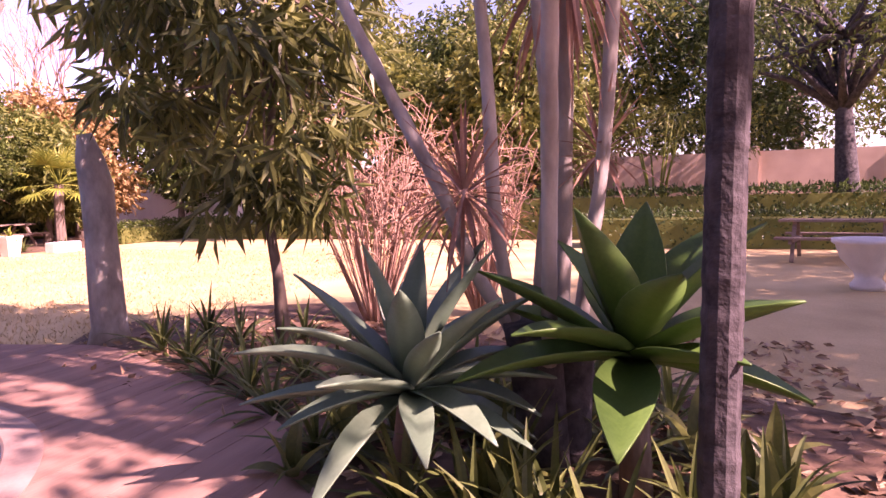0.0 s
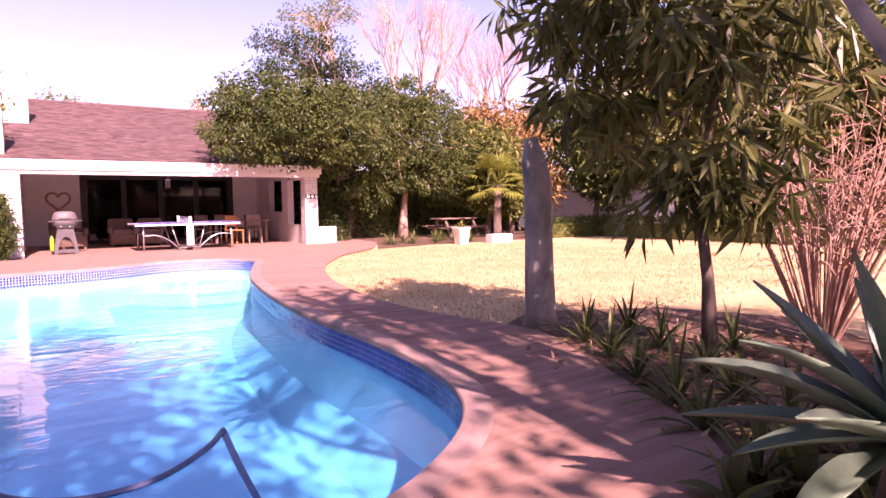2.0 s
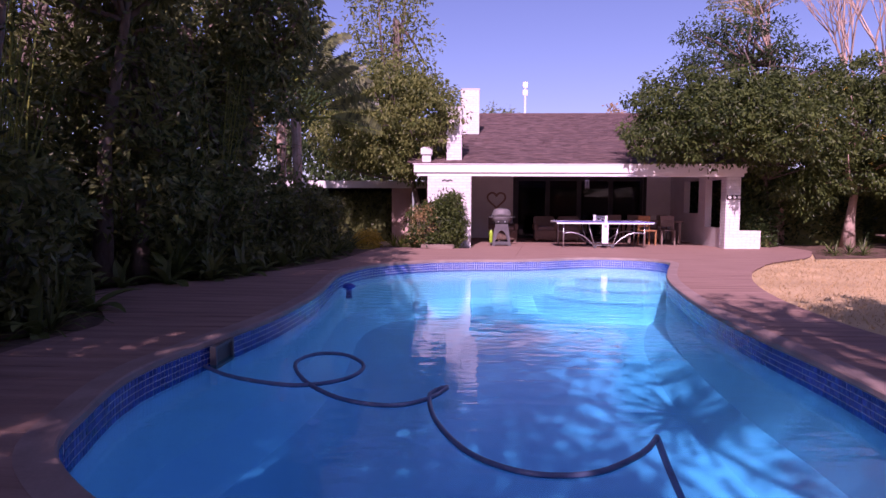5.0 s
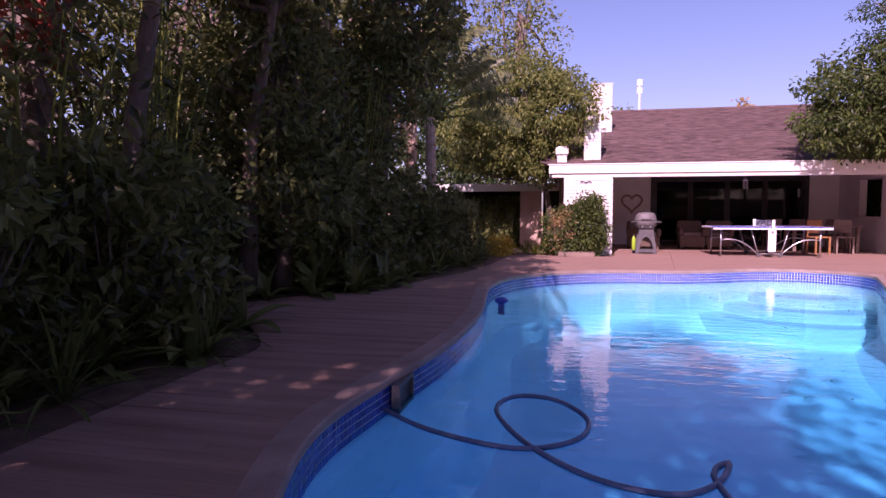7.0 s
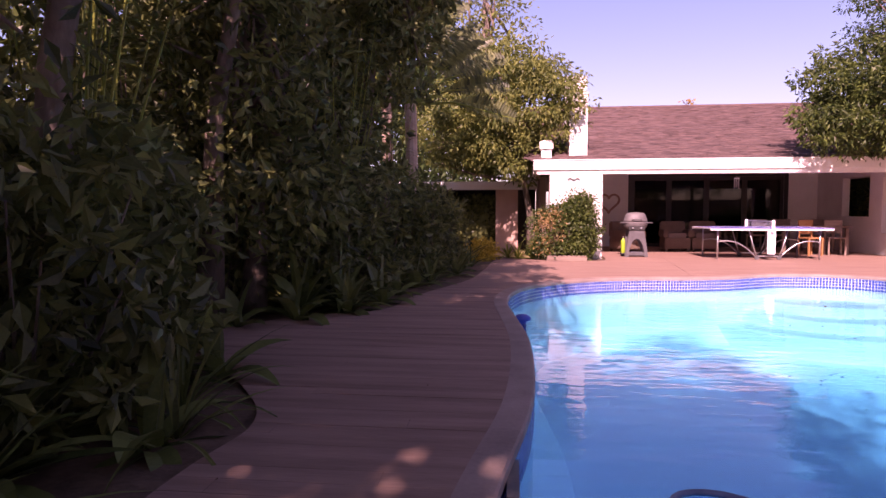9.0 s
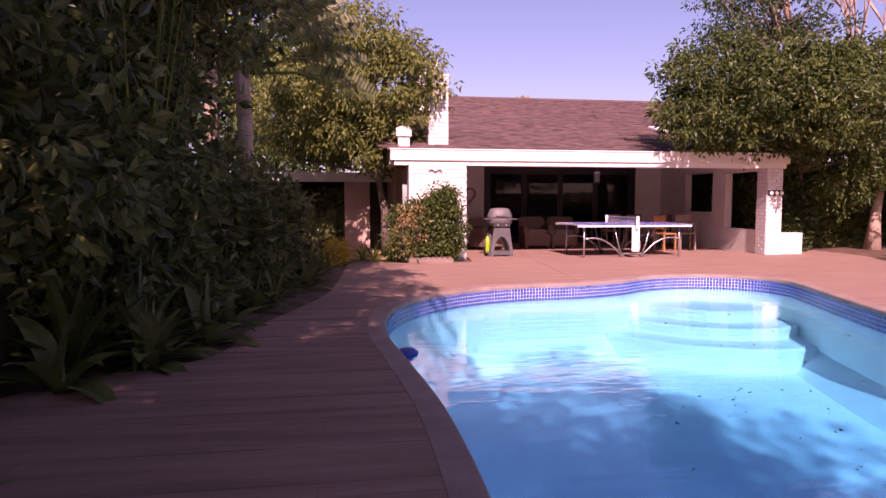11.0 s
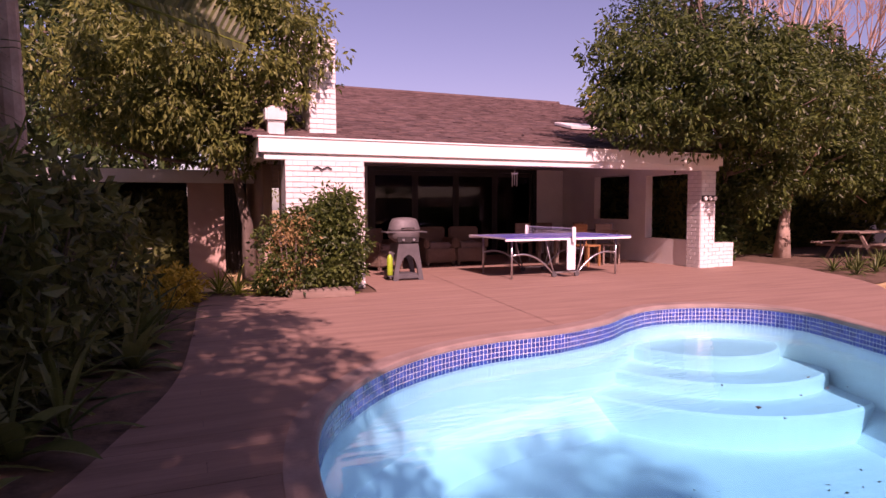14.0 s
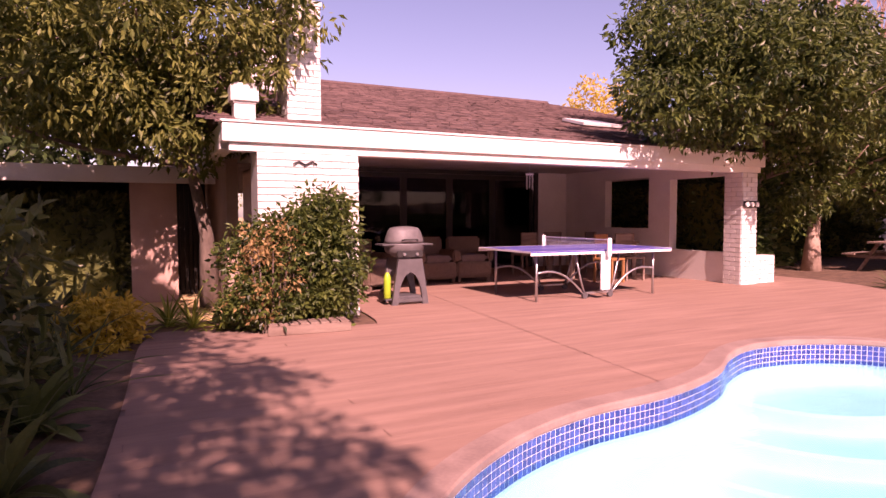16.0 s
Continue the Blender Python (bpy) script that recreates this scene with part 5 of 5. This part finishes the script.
def strelitzia(x, y, h, seed, label):
    rr = random.Random(seed)
    s = empty("giant_strelitzia", label, "strelitzia", (x, y, -0.04))
    part("trunk", tube(bmesh.new(), [(0, 0, -0.05), (0.05, 0, h * 0.5), (0, 0.05, h)], [0.13, 0.11, 0.12], 10), M["palebark"], s)
    for i in range(13):
        bm = bmesh.new()
        az, el = i * math.pi + rr.uniform(-0.5, 0.5), radians(8 + 6.5 * i + rr.uniform(-5, 5))
        way = Vector((math.cos(az) * math.sin(el), math.sin(az) * math.sin(el) * 0.6, math.cos(el))).normalized()
        c = Vector((0, 0.05, h)) + way * rr.uniform(0.7, 1.1)
        s3 = way.cross(Vector((0.3, 1, 0))).normalized()
        d = way.copy()
        p = c.copy()
        for k in range(22):
            w = 0.26 * math.sin(math.pi * (k + 1) / 24) ** 0.6
            for sg in (-1, 1):
                e = (s3 * sg + d * 0.35 + Vector((0, 0, -0.25))).normalized()
                blade(bm, p, e, d.cross(e), w + rr.uniform(-0.03, 0.03), 0.062, 0.5, 0.1, 2, 0.9)
            p = p + d * 0.058
            d = (d + Vector((0, 0, -0.03))).normalized()
        leaf = part("leaf", bm, M["leaf_shade"], s)
        part("stalk", tube(bmesh.new(), [(0, 0.05, h), c, p], [0.035, 0.02, 0.006], 6), M["lime"], leaf)


strelitzia(-4.5, 17.4, 3.3, 1, "giant strelitzia with torn paddle leaves in the bed")
strelitzia(-5.2, 18.4, 4.2, 2, "giant strelitzia with torn paddle leaves in the bed")
for i in range(70):
    y = 4.5 + 16.5 * i / 70 + rn.uniform(-0.1, 0.1)
    xs = crossings(DECK_LEFT, y, False)
    if not xs:
        continue
    x = min(xs[0], -2.9) - rn.uniform(0.3, 1.2)
    strappy((x, y, -0.03), rn.choice((16, 22, 28)), rn.uniform(0.45, 0.85), rn.choice((0.03, 0.05, 0.11)), M["strap" if i % 3 else "leaf_shade"], "clump of arching leaves in the shaded bed")
for i in range(16):
    y = 5 + i * 0.95
    xs = crossings(DECK_LEFT, y, False)
    x = min(xs[0], -3.2) - rn.uniform(0.9, 1.7)
    bush("dark leafy understorey bush beside the deck", (x, y, 0.6), (0.6, 0.6, 0.6), 70, M["leaf_shade"], 0.14)
for i, (x, y, h, r) in enumerate(((-4.6, 5.2, 1.1, 0.8), (-4.9, 6.5, 1.2, 0.8), (-4.9, 8.0, 1.2, 0.8), (-5.4, 9.2, 1.2, 0.9), (-6.2, 10.4, 1.5, 0.9), (-5.9, 12.0, 1.5, 0.9), (-5.0, 13.0, 1.3, 0.8), (-4.8, 14.1, 1.4, 0.8), (-4.5, 15.3, 1.3, 0.75), (-4.3, 16.6, 1.2, 0.75), (-4.1, 17.8, 1.0, 0.7), (-5.6, 15.2, 2.2, 0.9), (-5.6, 13.5, 2.4, 0.9), (-6.5, 11.4, 2.6, 0.9))):
    bush("dense dark green shrub in the shaded bed", (x, y, h * 0.75), (r, r, h * 0.75), 100, M["leaf_shade"], 0.13)
hedge("tall dense dark hedge behind the shaded planting", -9.4, -7.9, 0.5, 21.0, 2.0, 11000, M["leaf_shade"], 0.22)
tree("tall dark tree with foliage hanging over the deck edge", (-5.0, 15.2, -0.04), [(-5.0, 15.2, -0.1), (-4.9, 15.2, 2.0), (-4.7, 15.1, 4.0), (-4.5, 15.1, 6.0)], 0.14,
     [((-4.3, 15.0, 5.0), (1.2, 1.2, 1.5)), ((-4.7, 15.0, 3.4), (0.9, 1.0, 1.0)), ((-4.3, 14.8, 6.2), (1.1, 1.2, 0.8))], 170, 34, 0.32, 0.15, 0.065, M["leaf_shade"], M["bark"], 0.6, 24)


def reeds(x, y, h, n):
    """A clump of slender arching canes with long narrow leaves."""
    r = empty("reed_clump", "clump of slender arching canes with narrow leaves", "reed", (x, y, -0.04), group="reeds by the deck")
    canes, blades = bmesh.new(), bmesh.new()
    for k in range(n):
        a, q = rn.uniform(0, 6.283), rn.uniform(0.3, 1)
        hh = h * rn.uniform(0.7, 1.1)
        pts = [Vector((math.cos(a) * 0.25 * q, math.sin(a) * 0.25 * q, 0)), Vector((math.cos(a) * 0.4 * q, math.sin(a) * 0.4 * q, hh * 0.55)), Vector((math.cos(a) * 0.8 * q, math.sin(a) * 0.8 * q, hh))]
        tube(canes, pts, [0.014, 0.011, 0.005], 5)
        for j in range(12):
            u = rn.uniform(0.3, 1)
            p = pts[0].lerp(pts[1], u * 2) if u < 0.5 else pts[1].lerp(pts[2], u * 2 - 1)
            b = rn.uniform(0, 6.283)
            w = Vector((math.cos(b), math.sin(b), 0.5)).normalized()
            blade(blades, p, w, Vector((0, 0, 1)), rn.uniform(0.3, 0.55), 0.028, 1.5, 0.2, 4, 0.5)
    part("cane_tuft", canes, M["lime"], r)
    part("leaves", blades, M["strap"], r)


for x, y, h in ((-5.3, 8.9, 3.6), (-5.9, 9.9, 4.2), (-5.6, 12.4, 4.0), (-4.9, 13.6, 3.4), (-5.1, 7.4, 3.4), (-4.7, 16.2, 2.8)):
    reeds(x, y, h, 15)
for x, y in ((-4.75, 11.55), (-4.35, 12.1), (-5.2, 11.1), (-4.1, 12.9), (-4.05, 13.7), (-3.95, 14.6), (-4.5, 9.3), (-4.2, 8.0)):
    strappy((x, y, -0.03), 9, rn.uniform(0.5, 0.7), 0.17, M["strap"], "broad-leaved plant drooping over the deck edge", hi=95, bend=1.4)
tree("sunlit dry orange palm fronds among the dark trees", (-6.1, 18.6, -0.04), [(-6.1, 18.6, -0.1), (-6.0, 18.5, 1.5), (-6.0, 18.3, 2.8)], 0.1,
     [((-5.95, 18.1, 3.2), (0.3, 0.3, 0.7))], 26, 22, 0.35, 0.4, 0.035, M["leaf_dry"], M["bark"], 1.2, 8)
pw = part("garden_pillar", boxes((-7.6, -7.2, 9.7, 10.1, -0.05, 0.95), bevel=0.02), M["pinkwall"])
tagged(pw, "low pink plastered pillar among the plants", "pillar")

# trees behind the start, whose shade lies on deck and pool
for x, y, h, r in ((-4.5, -0.9, 8.5, 2.0), (-3.7, 0.2, 11.0, 2.2), (-2.7, -1.6, 11.8, 2.1), (-1.5, -3.0, 13.8, 1.8), (2.1, -1.6, 8.2, 1.3), (4.4, -3.8, 6.5, 1.7), (8.5, -7.0, 7.5, 2.2), (12.5, -8.0, 8.5, 2.6), (6.4, -5.0, 6.5, 1.6), (3.6, -5.2, 8.5, 1.9), (6.3, -7.8, 10.0, 2.5), (9.8, -9.5, 10.5, 2.6)):
    bank("tall leafy garden tree shading deck and lawn", x, y, h, r, M["leaf_mid"], 330 if x < -3 else 480 if h > 13 else 300 if x < 0 else 150 if x < 4 else 300, base_h=0.42 if x == 2.1 else 0.25, length=0.17, per=28, spread=0.45)
for y, x, hh, r in ((3.2, -4.3, 6.0, 1.7), (5.8, -4.3, 6.2, 1.7), (8.7, -4.6, 6.2, 1.7), (11.3, -4.9, 5.9, 1.6), (14.6, -4.8, 5.0, 1.2)):
    tree("tall dark tree arching over the shaded deck", (x - 0.7, y, -0.04), [(x - 0.7, y, -0.1), (x - 0.6, y, 2.0), (x - 0.3, y + 0.1, 3.8), (x, y, 5.5)], 0.12,
         [((x + 0.5, y, hh), (r, r, 1.4)), ((x - 0.4, y + 0.3, hh - 1.2), (r * 0.8, r * 0.8, 1.0)), ((x - 0.9, y, hh - 1.4), (0.6, 0.6, 0.6))], 235, 32, 0.36, 0.16, 0.07, M["leaf_shade"], M["bark"], 0.5, 18)
far = part("neighbour_wall", boxes((-17, -16.8, -22, 45, -0.05, 2.4), (-17, 20.5, -22.2, -22, -0.05, 2.4)), M["gardenwall"])
tagged(far, "plain boundary wall closing the garden", "wall", kind="structure")

# ---- pieces: deck boards and mosaic tiles ----
deck = empty("deck", "reddish brown plank deck round the pool", "deck", kind="structure")
OUTER = grown(POOL, OUT * 0.088)
BW = 0.14


def spans(y):
    l, r = crossings(DECK_LEFT, y, False), crossings(DECK_RIGHT, y, False)
    if not l or not r:
        return []
    a, b = max(l) if y > 20 else l[0], r[-1]
    h = crossings(OUTER, y, True)
    if len(h) >= 2:
        return [(a, h[0]), (h[-1], b)]
    return [(a, b)]


def deck_boards():
    far_v, far_q = [], []
    y, row = -5.9, 0
    while y < 26.0:
        gap = 0.0012 if y < 14.5 else 0.0005
        ys = [y + gap, y + BW * 0.33, y + BW * 0.66, y + BW - gap]
        ss = [spans(q) for q in ys]
        most = max(len(s) for s in ss)
        if most == 2:
            gaps = [(s[0][1] + s[1][0]) / 2 for s in ss if len(s) == 2]
            xm = sum(gaps) / len(gaps)
            ss = [[(s[0][0], xm), (xm, s[0][1])] if len(s) == 1 else s for s in ss]
        if all(len(s) == len(ss[0]) for s in ss) and ss[0]:
            for si in range(len(ss[0])):
                lo = [s[si][0] for s in ss]
                hi = [s[si][1] for s in ss]
                cut = [-99.0] + [c for c in (-4.4 + (row % 5) * 0.7 + 3.6 * k for k in range(6))] + [99.0]
                seam = 0.71 + 0.117 * (y - 16.63)
                if y > 16.4:
                    cut = [-99.0] + sorted([c for c in cut[1:-1] if abs(c - seam) > 0.4] + [seam]) + [99.0]
                for c0, c1 in zip(cut, cut[1:]):
                    L = [max(v, c0 + (0.007 if c0 == seam and y > 16.4 else 0.002)) for v in lo]
                    H = [min(v, c1 - 0.002) for v in hi]
                    if any(h - l < 0.03 for l, h in zip(L, H)):
                        continue
                    dz = rn.uniform(-1.2, 1.2) * gap
                    v = []
                    for l, h, q in zip(L, H, ys):
                        v += [(l, q, dz), (h, q, dz)]
                    v += [(L[0], ys[0], -0.03), (H[0], ys[0], -0.03), (L[3], ys[3], -0.03), (H[3], ys[3], -0.03)]
                    f = [(0, 1, 3, 2), (2, 3, 5, 4), (4, 5, 7, 6), (8, 9, 1, 0), (6, 7, 11, 10)]
                    if 4.2 < y < 14.5:
                        me = bpy.data.meshes.new("board")
                        me.from_pydata(v, [], f)
                        ob = finish(new("board", me), M["deck"])
                        ob.parent = deck
                    else:
                        o = len(far_v)
                        far_v.extend(v)
                        far_q.extend([tuple(o + k for k in q) for q in f])
        y += BW
        row += 1
    tagged(mesh_np("boards", far_v, far_q, M["deck_j"], deck), "rows of reddish brown deck planks", kind="stuff")


deck_boards()
tagged(part("deck_base", sheet_with_hole(DECK_LEFT + DECK_RIGHT[::-1], 0.085, -0.008), M["deck_base"], deck), "dark base showing in the joints between planks")


def mosaic():
    loop = grown(POOL, -OUT * 0.004)
    n = len(loop)
    size = 0.05
    vs, qs, count = [], [], 0
    carry = 0.0
    for i in range(n):
        a, b = loop[i], loop[(i + 1) % n]
        d = (b - a)
        ln = d.length
        d = d / ln
        inn = Vector((d.y, -d.x)) * OUT
        s = carry
        while s < ln:
            p = a + d * s
            for r in range(4):
                z1 = -0.058 - size * r
                z0 = z1 - size + 0.006
                e, f2 = p + d * 0.0045, p + d * (size - 0.0045)
                w = inn * 0.004
                quad = [(e.x + w.x, e.y + w.y, z0), (f2.x + w.x, f2.y + w.y, z0), (f2.x + w.x, f2.y + w.y, z1), (e.x + w.x, e.y + w.y, z1), (e.x, e.y, z0), (f2.x, f2.y, z0), (f2.x, f2.y, z1), (e.x, e.y, z1)]
                fs = [(0, 1, 2, 3), (4, 5, 1, 0), (3, 2, 6, 7), (4, 0, 3, 7), (1, 5, 6, 2)]
                if -2.2 < p.x < 1.6 and p.y > 14.9 and count < 300:
                    me = bpy.data.meshes.new("tile")
                    me.from_pydata(quad, [], fs)
                    ob = finish(new("tile", me), M["tile"])
                    ob.parent = pool
                    count += 1
                else:
                    o = len(vs)
                    vs.extend(quad)
                    qs.extend([tuple(o + k for k in q) for q in fs])
            s += size
        carry = s - ln
    tagged(mesh_np("mosaic_tiles", vs, qs, M["tile_j"], pool), "band of small deep blue mosaic tiles", kind="stuff")


mosaic()
# dry grass blades along the near lawn
n = 26000
gx, gy = RNG.uniform(3.7, 13.0, n), RNG.uniform(7.0, 17.5, n)
edge = np.interp(gy, [p.y for p in DECK_RIGHT], [p.x for p in DECK_RIGHT])
ok = gx > edge + 0.02
pos = np.stack([gx, gy, np.full(n, -0.04)], axis=1)[ok]
way = RNG.normal(size=pos.shape) * 0.6 + np.array([0, 0, 1.0])
tagged(leaves("lawn_grass", pos, way, 0.05, 0.012, M["grass"]), "short dry straw-coloured grass blades", "grass", kind="stuff")
